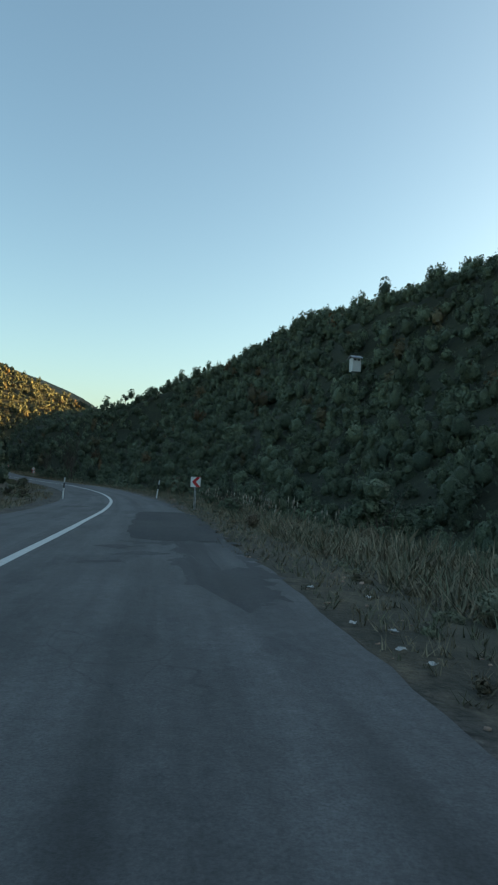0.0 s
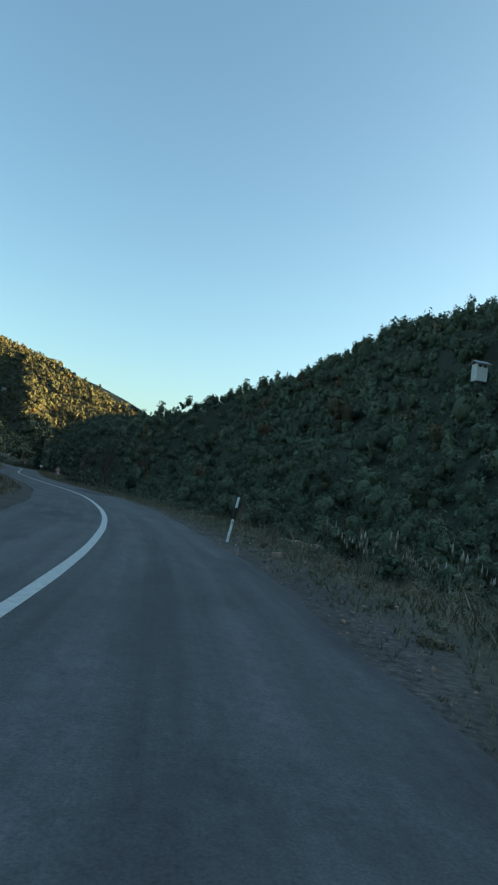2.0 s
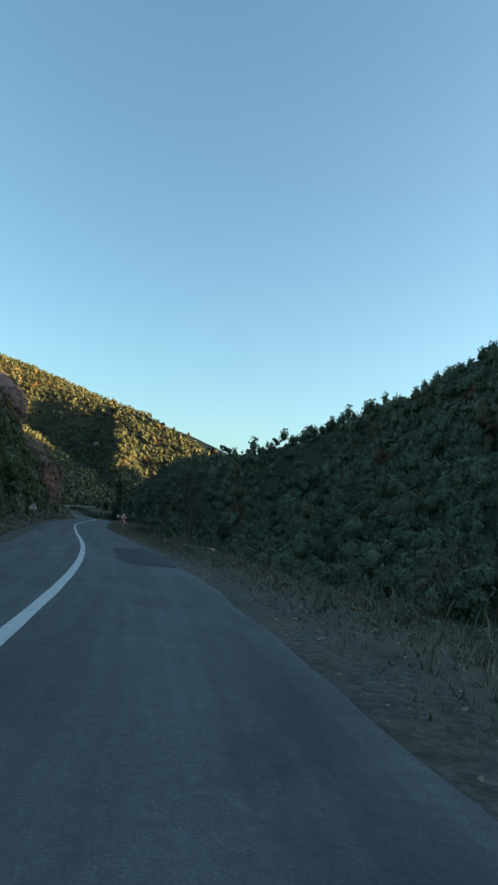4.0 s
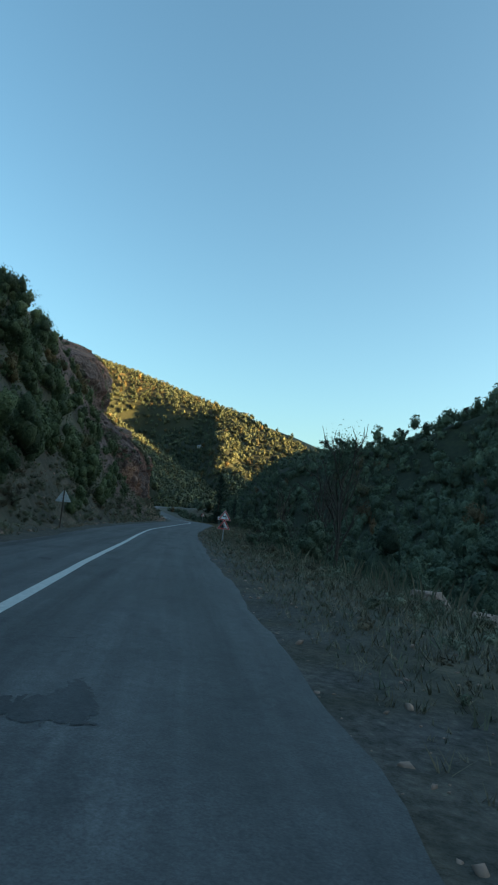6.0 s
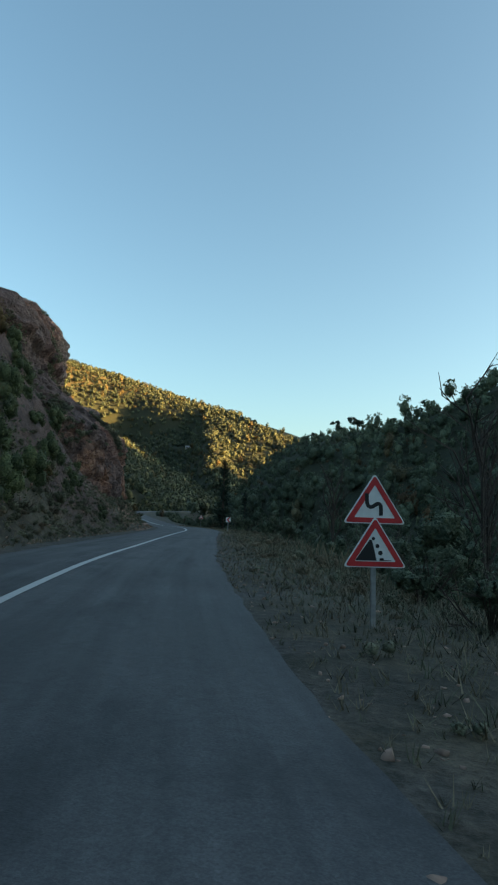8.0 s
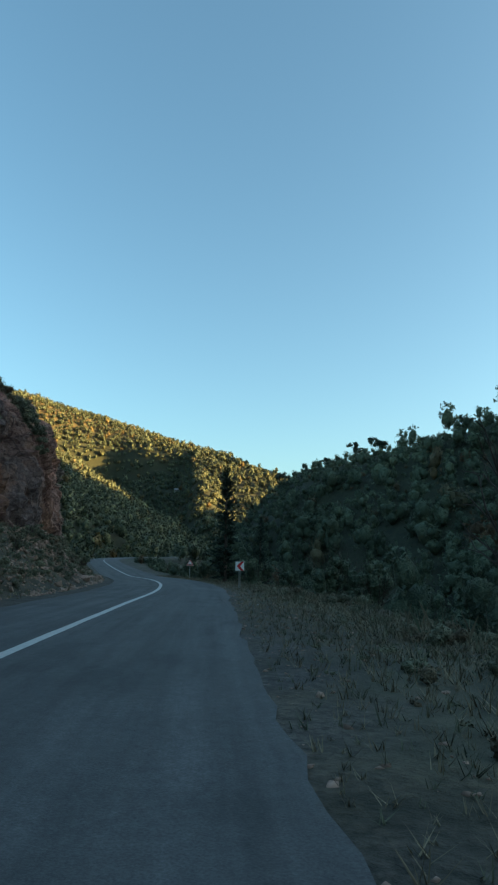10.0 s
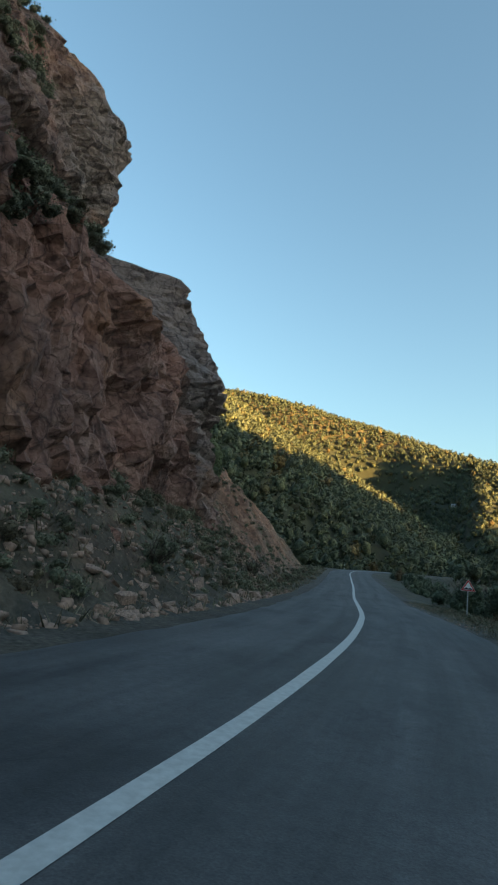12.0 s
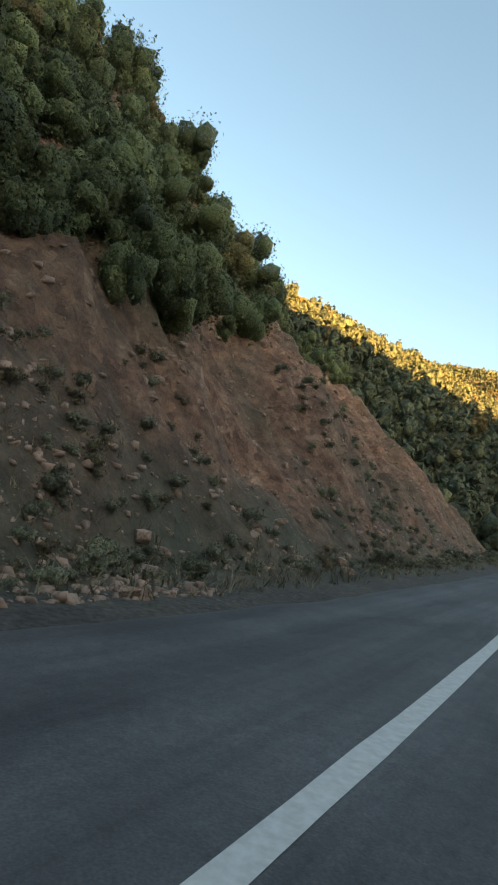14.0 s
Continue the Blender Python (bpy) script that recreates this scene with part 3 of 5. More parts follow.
def blocks(a, b, fa, fb, skew, amp, seed):
    """Faceted blocks: each has its own depth and tilt, with open joints between them."""
    p = Vector((a * fa, b * fb + a * skew, seed))
    dist, centre = noise.voronoi(p)
    total, weight = 0.0, 0.0
    for d, q in zip(dist, centre):
        w = math.exp(-60 * (d - dist[0]))
        k = noise.cell_vector(q * 3.17 + Vector((seed, 1.3, 2.1)))
        total += w * (k[2] - 0.5 + (p.x - q.x) * (k[0] - 0.5) * 1.5 + (p.y - q.y) * (k[1] - 0.5) * 1.5)
        weight += w
    joint = max(0.0, 1 - (dist[1] - dist[0]) / 0.07)
    return amp * (total / weight - 0.3 * joint)


for i in range(AA.shape[0]):
    for j in range(AA.shape[1]):
        a, b = AA[i, j], BB[i, j]
        w = noise.noise_vector(Vector((a * 0.3, b * 0.3, 4)))
        a2, b2 = a + w.x * 0.9, b + w.y * 0.9
        cell[i, j] = (0.8 if b < 14 else 0.55) * (blocks(a2, b2, 0.13, 0.10, 0.06, 1.5, 1.0) + blocks(a2, b2, 0.36, 0.24, -0.14, 0.8, 5.0) + blocks(a2, b2, 0.95, 0.8, 0.25, 0.42, 9.0) + (blocks(a2, b2, 0.75, 2.0, 0.12, 0.6, 13.0) if a > 241 else blocks(a2, b2, 1.5, 1.1, -0.5, 0.4, 17.0)) + 0.6 * noise.fractal(Vector((a * 0.12, b * 0.12, 7)), 1, 2, 4) - 0.3)
back = cliff_back(AA, BB) - cell
px = np.interp(AA, LINE_S, LINE[:, 0]) - np.interp(AA, LINE_S, SIDE[:, 0]) * back
py = np.interp(AA, LINE_S, LINE[:, 1]) - np.interp(AA, LINE_S, SIDE[:, 1]) * back
pz = np.interp(AA, LINE_S, LINE[:, 2]) + BB + 0.15 * cell
cliff = sheet("cliff", np.stack([px, py, pz], -1).reshape(-1, 3), grid_faces(len(ca), len(cb)), M_ROCK)
put_attr(cliff, "grey", np.clip((AA - 241.5 + 5 * fractal(AA, BB, 6)) / 3, 0, 1) * np.clip((BB - 2.5 + 4 * fractal(AA, BB, 4)) / 3, 0, 1) * 0.85)
put_attr(cliff, "old", np.clip(np.clip((228 - AA) / 8, 0, 1) + np.clip((BB - 13) / 5, 0, 1) * 0.4 + 1.2 * fractal(AA, BB, 5), 0, 1))
tagged(cliff, "fractured red and grey rock cliff overhanging the road", "cliff", kind="structure")

# ---- forest ----


def ico(sub):
    bm = bmesh.new()
    bmesh.ops.create_icosphere(bm, subdivisions=sub, radius=1.0)
    v = np.array([q.co[:] for q in bm.verts])
    f = np.array([[w.index for w in q.verts] for q in bm.faces])
    bm.free()
    return v, f


ICO1, ICO2 = ico(1), ico(2)


def crown(rng, tufts, sub, tall=1.25, tuft=0.2, lobes=4, loose=0.0):
    """One leafy crown of about unit radius standing on z = 0: a few swelling lobes under sprays of leaves that face outwards."""
    v, f = (ICO1, ICO2)[sub - 1]
    vs, fs, n = [], [], 0
    c = rng.normal(size=(lobes, 3))
    c /= np.linalg.norm(c, axis=1)[:, None]
    c *= 0.62 * (0.35 + 0.75 * rng.rand(lobes, 1))
    r = rng.uniform(0.34, 0.56, lobes)
    for k in range(lobes):
        q = v * r[k] * (0.55 + 0.4 * rng.rand(len(v), 1)) + c[k]
        vs.append(q * (1.0, 1.0, tall))
        fs.append(f + n)
        n += len(v)
    pick = rng.randint(lobes, size=tufts)
    d = rng.normal(size=(tufts, 3)) + (0, 0, 0.35)
    d /= np.linalg.norm(d, axis=1)[:, None]
    at = c[pick] + d * r[pick, None] * (0.62 - 0.4 * loose + (0.62 + 0.8 * loose) * rng.rand(tufts, 1) ** 0.7)
    out = d + (0.7 + loose) * rng.normal(size=(tufts, 3))
    out /= np.linalg.norm(out, axis=1)[:, None]
    a = np.cross(out, rng.normal(size=(tufts, 3)))
    a /= np.linalg.norm(a, axis=1)[:, None]
    b = np.cross(out, a)
    size = tuft * (0.6 + 0.8 * rng.rand(tufts, 1))
    at = at * (1.0, 1.0, tall)
    vs.append(np.stack([at - a * size, at + a * size, at + b * size * 1.3], 1).reshape(-1, 3))
    fs.append(n + np.arange(tufts * 3).reshape(-1, 3))
    v = np.concatenate(vs)
    v[:, 2] += tall * 0.75
    return v, np.concatenate(fs)


def conifer(rng, boughs, sprays, rise=0.1, fat=1.6):
    """One spruce of unit height: single boughs with slim sprigs of needles on both sides, gaps between them."""
    vs, fs, n = [], [], 0
    for k in range(boughs):
        z = 0.05 + 0.93 * ((k + rng.rand()) / boughs) ** 0.85
        r = (0.2 * (1 - z) ** 0.75 + 0.014) * (0.5 + 0.7 * rng.rand())
        t = rng.rand() * 6.283
        out = np.array((math.cos(t), math.sin(t), rise + (0.35 if z > 0.6 else 0.0) + 0.2 * rng.normal()))
        side = np.array((-math.sin(t), math.cos(t), 0.0))
        for j in range(sprays):
            u = (j + 0.6) / sprays
            p = np.array((0, 0, z)) + out * r * u
            w = (1 if j % 2 else -1) * side * (0.35 + 0.3 * rng.rand())
            q = (out + w + 0.25 * rng.normal(size=3)) * (0.014 + 0.2 * r * (1.15 - u))
            a = np.cross(q, rng.normal(size=3))
            a *= fat * (0.0022 + 0.018 * r) / (np.linalg.norm(a) + 1e-9)
            vs += [p - a, p + a, p + q]
            fs.append((n, n + 1, n + 2))
            n += 3
    return np.array(vs), np.array(fs)


def woods(name, x, y, size, protos, mat, label, turn=0.1, sink=0.3, zscale=1.0, lift=None):
    """Many trees joined into one thing: places, crown sizes and the shapes to choose from."""
    z = height_at(x, y) if lift is None else lift
    vs, fs, tv, kv, n = [], [], [], [], 0
    rng = np.random.RandomState(len(x))
    for i in range(len(x)):
        pv, pf = protos[rng.randint(len(protos))]
        a = rng.rand() * 6.283
        c, s = math.cos(a), math.sin(a)
        k = size[i]
        q = np.empty_like(pv)
        q[:, 0], q[:, 1] = (pv[:, 0] * c - pv[:, 1] * s) * k + x[i], (pv[:, 0] * s + pv[:, 1] * c) * k + y[i]
        q[:, 2] = pv[:, 2] * k * zscale * (0.8 + 0.5 * rng.rand()) + z[i] - sink * k
        vs.append(q)
        fs.append(pf + n)
        tv.append(np.full(len(pv), 1.0 if rng.rand() < turn else 0.0) * (0.4 + 0.6 * rng.rand()))
        kv.append(np.full(len(pv), rng.uniform(-0.3, 0.3)))
        n += len(pv)
    v, f = np.concatenate(vs), np.concatenate(fs)
    me = bpy.data.meshes.new(name)
    me.vertices.add(len(v))
    me.vertices.foreach_set("co", v.ravel())
    me.loops.add(len(f) * 3)
    me.loops.foreach_set("vertex_index", f.ravel())
    me.polygons.add(len(f))
    me.polygons.foreach_set("loop_start", np.arange(len(f)) * 3)
    me.polygons.foreach_set("use_smooth", np.ones(len(f), bool))
    me.materials.append(mat)
    me.update()
    ob = new(name, me)
    put_attr(ob, "turn", np.concatenate(tv))
    put_attr(ob, "tone", np.concatenate(kv))
    return tagged(ob, label, "woods", kind="stuff")


def scatter(x0, x1, y0, y1, step, keep, seed):
    rng = np.random.RandomState(seed)
    gx, gy = np.meshgrid(np.arange(x0, x1, step), np.arange(y0, y1, step))
    x, y = gx.ravel() + rng.uniform(-0.45, 0.45, gx.size) * step, gy.ravel() + rng.uniform(-0.45, 0.45, gx.size) * step
    s, v, _ = road_coords(x, y)
    k = keep(x, y, s, v)
    return x[k], y[k], rng


FAR_CROWNS = [crown(np.random.RandomState(k), 44, 1, tuft=0.2, lobes=2) for k in range(8)]
MID_CROWNS = [crown(np.random.RandomState(20 + k), 125, 1, tuft=0.13, lobes=3) for k in range(8)]
NEAR_CROWNS = [crown(np.random.RandomState(40 + k), 420, 1, tuft=0.072, lobes=8, loose=0.35) for k in range(6)]
HILL_CROWNS = [crown(np.random.RandomState(80 + k), 300, 1, tall=1.15, tuft=0.078, lobes=5, loose=0.25) for k in range(8)]
FINE_CROWNS = [crown(np.random.RandomState(120 + k), 700, 1, tall=1.25, tuft=0.058, lobes=10, loose=0.3) for k in range(5)]
SCRUB = [crown(np.random.RandomState(130 + k), 100, 1, tall=0.7, tuft=0.09, lobes=3, loose=0.3) for k in range(6)]
WEEDS = [crown(np.random.RandomState(90 + k), 70, 1, tall=0.7, tuft=0.085, lobes=2, loose=0.4) for k in range(8)]


def before(x, y, crest, over):
    """True on the road's side of a crest line, and a little way over it."""
    line, _ = resample(crest, 3.0)
    i = np.argmin((x[:, None] - line[None, :, 0]) ** 2 + (y[:, None] - line[None, :, 1]) ** 2, 1)
    t = np.gradient(line[:, :2], axis=0)
    t /= np.linalg.norm(t, axis=1)[:, None]
    return (x - line[i, 0]) * t[i, 1] - (y - line[i, 1]) * t[i, 0] > -over


x, y, r = scatter(-150, 190, 20, 330, 3.8, lambda x, y, s, v: (v > 17) & before(x, y, RIGHT_CREST, 9) & (x * 0.6 + y > 60) & ~((abs(x - 16.0 - (y - 131) * 0.17) < 2.0) & (y > 129.3) & (y < 133)), 11)
size = r.uniform(1.3, 2.3, len(x)) * r.uniform(0.75, 1.7, len(x)) * np.where((x < -58) & (y > 258), 0.45, 1.0)
s_, v_, _ = road_coords(x, y)
close = (v_ < 46) & (s_ > 60)
woods("hillside_forest", x[~close], y[~close], size[~close], MID_CROWNS, M_LEAF, "dense dark green mixed forest on the shaded hillside", 0.05)
woods("lower_hillside_forest", x[close], y[close], size[close], HILL_CROWNS, M_LEAF, "dense dark green trees at the foot of the hillside", 0.04)
line, _ = resample(RIGHT_CREST, 0.5)
line = line[(line[:, 0] > -46) & (line[:, 0] < -2)]
r = np.random.RandomState(35)
line = line[r.rand(len(line)) < np.interp(line[:, 0], [-46, -38, -24, -2], [0.35, 0.55, 0.4, 0.16])]
woods("ridge_spruces", line[:, 0] + r.uniform(-1.5, 1.5, len(line)), line[:, 1] + r.uniform(-3, 1, len(line)), r.uniform(3.4, 6.2, len(line)), [conifer(np.random.RandomState(60 + k), 80, 4, fat=7.0) for k in range(5)], M_LEAF, "dark spruces standing along the ridge", 0.04, sink=0.05)
x, y, r = scatter(-125, -56, 240, 300, 2.2, lambda x, y, s, v: (v > 17) & before(x, y, RIGHT_CREST, 2), 18)
woods("crest_scrub", x, y, r.uniform(0.5, 1.3, len(x)), MID_CROWNS, M_LEAF, "low dark scrub under the rocky crest", 0.05)
x, y, r = scatter(-40, 100, 170, 262, 4.2, lambda x, y, s, v: (v > 60) & before(x, y, RIGHT_CREST, 4), 24)
woods("upper_hillside_forest", x, y, r.uniform(1.6, 3.0, len(x)), MID_CROWNS, M_LEAF, "dark green trees below the wooded ridge", 0.06)
WOOD_S, WOOD_V = [0, 60, 110, 140, 150, 205, 209, 250, 255, 258, 264, 272, 280, 303, 318, 328, 340], [-11, -9, -7.2, -5.7, -5.2, -5.4, -22, -17.5, -13, -11, -12, -14.5, -17.5, -23, -26, -24, -14]
x, y, r = scatter(-185, -20, 0, 262, 2.4, lambda x, y, s, v: (v < np.interp(s, WOOD_S, WOOD_V)) & (v > -70) & (s < 352) & (s > 8), 12)
s_, v_, _ = road_coords(x, y)
size = r.uniform(0.8, 2.1, len(x)) * np.clip(s_ / 110, 0.5, 1) * np.interp(s_, [130, 140, 170, 183, 190, 194, 204, 208, 245, 252, 264, 280, 292], [1.0, 0.85, 0.85, 0.85, 0.75, 0.48, 0.48, 0.9, 1.0, 0.8, 0.95, 1.05, 0.75]) * np.clip((-v_ - 3.6) / 4, 0.4, 1)
close = (v_ > -34) & (s_ > 135)
fine = close & (s_ > 250)
woods("slope_top_trees", x[fine], y[fine], size[fine], FINE_CROWNS, M_BUSH, "leafy green trees along the top of the earth slope", 0.06, sink=0.1)
x2, y2, r2 = scatter(-130, -90, 190, 240, 1.5, lambda x, y, s, v: (s > 253.5) & (s < 266) & (v < np.interp(s, [253, 257, 266], [-13, -10.5, -12.5])) & (v > -21), 27)
woods("slope_edge_shrubs", x2, y2, r2.uniform(0.8, 1.5, len(x2)), FINE_CROWNS, M_BUSH, "dense green shrubs overhanging the edge of the slope", 0.06, sink=0.25)
close2 = close & ~fine
woods("bank_forest", x[close2], y[close2], size[close2], NEAR_CROWNS, M_BUSH, "leafy green scrub and trees on the steep bank", 0.08, sink=0.1)
woods("upper_bank_forest", x[~close][::2], y[~close][::2], size[~close][::2] * 1.25, FAR_CROWNS, M_LEAF, "green trees higher up the bank", 0.08)
x, y, r = scatter(-500, -150, 190, 600, 6.0, lambda x, y, s, v: ((v < -10) & (s > 330)) | ((v > 9) & (s > 300)) | ((v < -45) & before(x, y, NEXT_CREST, 12)), 13)
woods("slope_forest", x, y, r.uniform(2.7, 4.4, len(x)), FAR_CROWNS, M_GOLD, "yellow-green autumn forest on the slope above the bend", 0.05)
x, y, r = scatter(-330, -150, 190, 430, 5.6, lambda x, y, s, v: ((v < -10) & (s > 330)) | (v < -60), 19)
woods("lower_slope_forest", x, y, r.uniform(2.2, 3.8, len(x)), FAR_CROWNS, M_GOLD, "yellow-green trees low on the slope above the bend", 0.08)
x, y, r = scatter(-900, -60, 560, 1020, 7.0, lambda x, y, s, v: (x * 0.4 + y > 440) & before(x, y, FAR_CREST, 12), 14)
woods("far_forest", x, y, r.uniform(3.6, 5.6, len(x)), FAR_CROWNS, M_GOLD, "golden autumn forest on the far mountain", 0.06)
# scrub rooted on the ledges of the cliff
r = np.random.RandomState(23)
cs, cz = r.uniform(204, 247, 2600), r.uniform(8, 33, 2600)
grow = fractal(cs, cz * 1.4, 7) + 0.28 * np.exp(-((cz - 16) / 3.0) ** 2) + 0.2 * np.clip((222 - cs) / 12, 0, 1) + 0.25 * np.clip((cz - 26) / 4, 0, 1) - 0.3 * np.clip((cs - 240) / 6, 0, 1)
cs, cz = cs[grow > 0.26], cz[grow > 0.26]
cb_ = cliff_back(cs, cz) - 0.2
x = np.interp(cs, LINE_S, LINE[:, 0]) - np.interp(cs, LINE_S, SIDE[:, 0]) * cb_
y = np.interp(cs, LINE_S, LINE[:, 1]) - np.interp(cs, LINE_S, SIDE[:, 1]) * cb_
woods("cliff_scrub", x, y, r.uniform(0.25, 0.7, len(x)), SCRUB, M_SAGE, "grey-green scrub rooted on the ledges of the cliff", 0.1, sink=0.5, lift=np.interp(cs, LINE_S, LINE[:, 2]) + cz)
# low scrub on the earth slope, the talus and the lower bank, weeds on the verge
x, y, r = scatter(-170, -40, 90, 262, 1.0, lambda x, y, s, v: (v < -4.9) & (v > np.interp(s, WOOD_S, WOOD_V)) & (s > 252) & (s < 328) & (fractal(x + 31, y + 7, 5) + np.clip((9.0 + v) / 8, -0.22, 0.5) > 0.02), 15)
woods("slope_scrub", x, y, r.uniform(0.16, 0.55, len(x)), SCRUB, M_SAGE, "low grey-green scrub scattered on the slope", 0.25, sink=0.35)
x, y, r = scatter(-110, -40, 90, 200, 0.62, lambda x, y, s, v: (v < -4.7) & (v > -9.5) & (s > 138) & (s < 257) & (fractal(x, y, 4) > np.where(s < 205, -0.26, -0.3)), 16)
woods("talus_scrub", x, y, r.uniform(0.14, 0.5, len(x)), SCRUB, M_SAGE, "low grey-green scrub on the talus under the cliff", 0.2, sink=0.3)
x, y, r = scatter(-130, 20, 1, 235, 1.05, lambda x, y, s, v: (v > 4.3) & (v < 14) & (s > 33) & (s < 262) & (fractal(x, y, 3) + np.clip((v - 7) / 12, -0.15, 0.3) > -0.35), 17)
v_w = road_coords(x, y)[1]
woods("verge_weeds", x, y, r.uniform(0.14, 0.5, len(x)) * np.where(y < 50, 1.35, 1.0) * np.clip((v_w - 2.6) / 4, 0.45, 1.2), WEEDS, M_SAGE, "soft brown and grey-green weeds on the verge", 0.45, sink=0.3)

x, y, r = scatter(-170, -85, 190, 275, 1.5, lambda x, y, s, v: (v > 6.5) & (v < 24) & (s > 260) & (s < 330) & (fractal(x, y, 6) > -0.12), 26)
woods("bend_scrub", x, y, r.uniform(0.5, 1.2, len(x)), HILL_CROWNS[:4], M_LEAF, "dark bushes on the outside of the bend", 0.1, sink=0.4)


def grass_tuft(rng, count):
    """A clump of bent grass blades, one unit high."""
    a, lean = rng.rand(count) * 6.283, rng.uniform(0.2, 1.7, count)
    root = rng.normal(size=(count, 2)) * 0.22
    h, w = rng.uniform(0.45, 1.0, count), rng.uniform(0.02, 0.055, count)
    side = np.stack([-np.sin(a), np.cos(a)], 1) * w[:, None]
    tip = root + np.stack([np.cos(a), np.sin(a)], 1) * (lean * h)[:, None]
    v = np.stack([np.c_[root - side, np.zeros(count)], np.c_[root + side, np.zeros(count)], np.c_[tip, h]], 1)
    return v.reshape(-1, 3), np.arange(count * 3).reshape(-1, 3)


TUFTS = [grass_tuft(np.random.RandomState(150 + k), 10) for k in range(10)]
x, y, r = scatter(-130, 20, 0, 240, 0.27, lambda x, y, s, v: (v > np.where(s < 42, 4.2, 3.6)) & (v < 9) & (s > 32) & (s < 262) & (fractal(x, y, 1.8) + np.clip((v - 3.7) / 0.8, -0.4, 0.5) > np.where(s < 125, -0.4, -0.16)), 21)
s_, v_, _ = road_coords(x, y)
woods("verge_grass", x, y, r.uniform(0.1, 0.26, len(x)) * np.interp(v_, [3.7, 5.5, 8], [0.6, 1.0, 1.5]) * np.where((s_ < 70) & (v_ > 5.6), 1.8, 1.0), TUFTS, M_DRY, "dry olive and straw-coloured grass on the verge", 0.4, sink=0.03)
x, y, r = scatter(-170, 0, 2, 262, 0.42, lambda x, y, s, v: (v < -3.9) & (v > np.where((s > 205) & (s < 258), -9.0, -7.0)) & (s > 32) & (s < 325) & (fractal(x, y, 2.5) + np.where((s > 205) & (s < 258), 0.3, 0.05) > -0.12), 22)
woods("bank_grass", x, y, r.uniform(0.14, 0.4, len(x)), TUFTS, M_DRY, "dry grass along the foot of the bank", 0.4, sink=0.03)

# ---- small builders ----


def part(name, bm, mat, parent, label=""):
    me = bpy.data.meshes.new(name)
    bm.to_mesh(me)
    bm.free()
    me.materials.append(mat)
    ob = new(name, me)
    ob.parent = parent
    return tagged(ob, label)


def thing(name, place, label, category, group="", turn=0.0):
    ob = new(name)
    ob.location = place
    ob.rotation_euler = (0, 0, turn)
    return tagged(ob, label, category, group)


def slab(points, depth, y0=0.0):
    """A flat outline in the x-z plane, given thickness along y."""
    bm = bmesh.new()
    f = bm.faces.new([bm.verts.new((x, y0, z)) for x, z in points])
    r = bmesh.ops.extrude_face_region(bm, geom=[f])
    bmesh.ops.translate(bm, verts=[q for q in r["geom"] if isinstance(q, bmesh.types.BMVert)], vec=(0, depth, 0))
    bmesh.ops.recalc_face_normals(bm, faces=bm.faces)
    return bm


def tube(points, radii, sides=8):
    """A tapered stem through the points."""
    bm = bmesh.new()
    rings = []
    for k, (p, r) in enumerate(zip(points, radii)):
        d = (Vector(points[min(k + 1, len(points) - 1)]) - Vector(points[max(k - 1, 0)])).normalized()
        a = d.orthogonal().normalized()
        b = d.cross(a)
        rings.append([bm.verts.new(Vector(p) + (a * math.cos(6.2832 * j / sides) + b * math.sin(6.2832 * j / sides)) * r) for j in range(sides)])
    for q, w in zip(rings, rings[1:]):
        for j in range(sides):
            bm.faces.new((q[j], q[(j + 1) % sides], w[(j + 1) % sides], w[j]))
    bm.faces.new(rings[-1])
    bm.faces.new(rings[0][::-1])
    return bm


def rounded(points, r, n=4):
    """The outline with its corners rounded."""
    out = []
    for k, p in enumerate(points):
        p, a, b = Vector(p), Vector(points[k - 1]), Vector(points[(k + 1) % len(points)])
        da, db = (a - p).normalized(), (b - p).normalized()
        t = r / math.tan(da.angle(db) / 2)
        s, e = p + da * t, p + db * t
        for j in range(n + 1):
            u = j / n
            out.append(tuple(s * (1 - u) ** 2 + p * 2 * u * (1 - u) + e * u * u))
    return out


def disc(x, z, r, n=8):
    return [(x + r * math.cos(6.2832 * j / n), z + r * math.sin(6.2832 * j / n)) for j in range(n)]


def heading(s):
    t = (np.interp(s, LINE_S, TAN[:, 0]), np.interp(s, LINE_S, TAN[:, 1]))
    return math.atan2(-t[0], t[1])


def on_ground(x, y):
    return float(height_at(np.array([float(x)]), np.array([float(y)]))[0])


def triangle(side):
    h = side * 0.78
    return [(-side / 2, 0), (side / 2, 0), (0, h)]


def scaled_triangle(side, inset):
    k = (side - inset * 3.4) / side
    cz = side * 0.78 / 3
    return [(x * k, cz + (z - cz) * k) for x, z in triangle(side)]


def warning_face(sign, base_z, symbol, side=0.86, y=0.0, name="warning_panel"):
    panel = part(name, slab([(x, z + base_z) for x, z in rounded(triangle(side), 0.035)], 0.02, y), M_WHITE, sign)
    # the red band runs round between two outlines
    bm = bmesh.new()
    outer = [(x, z + base_z) for x, z in rounded(scaled_triangle(side, 0.016), 0.03)]
    inner = [(x, z + base_z) for x, z in rounded(scaled_triangle(side, 0.088), 0.012)]
    o = [bm.verts.new((x, y - 0.004, z)) for x, z in outer]
    i = [bm.verts.new((x, y - 0.004, z)) for x, z in inner]
    for k in range(len(o)):
        bm.faces.new((o[k], o[(k + 1) % len(o)], i[(k + 1) % len(o)], i[k]))
    part("red_border", bm, M_RED, panel, "red reflective border")
    for pts in symbol:
        part("symbol", slab([(x, z + base_z) for x, z in pts], 0.003, y - 0.005), M_BLACK, panel, "black symbol")


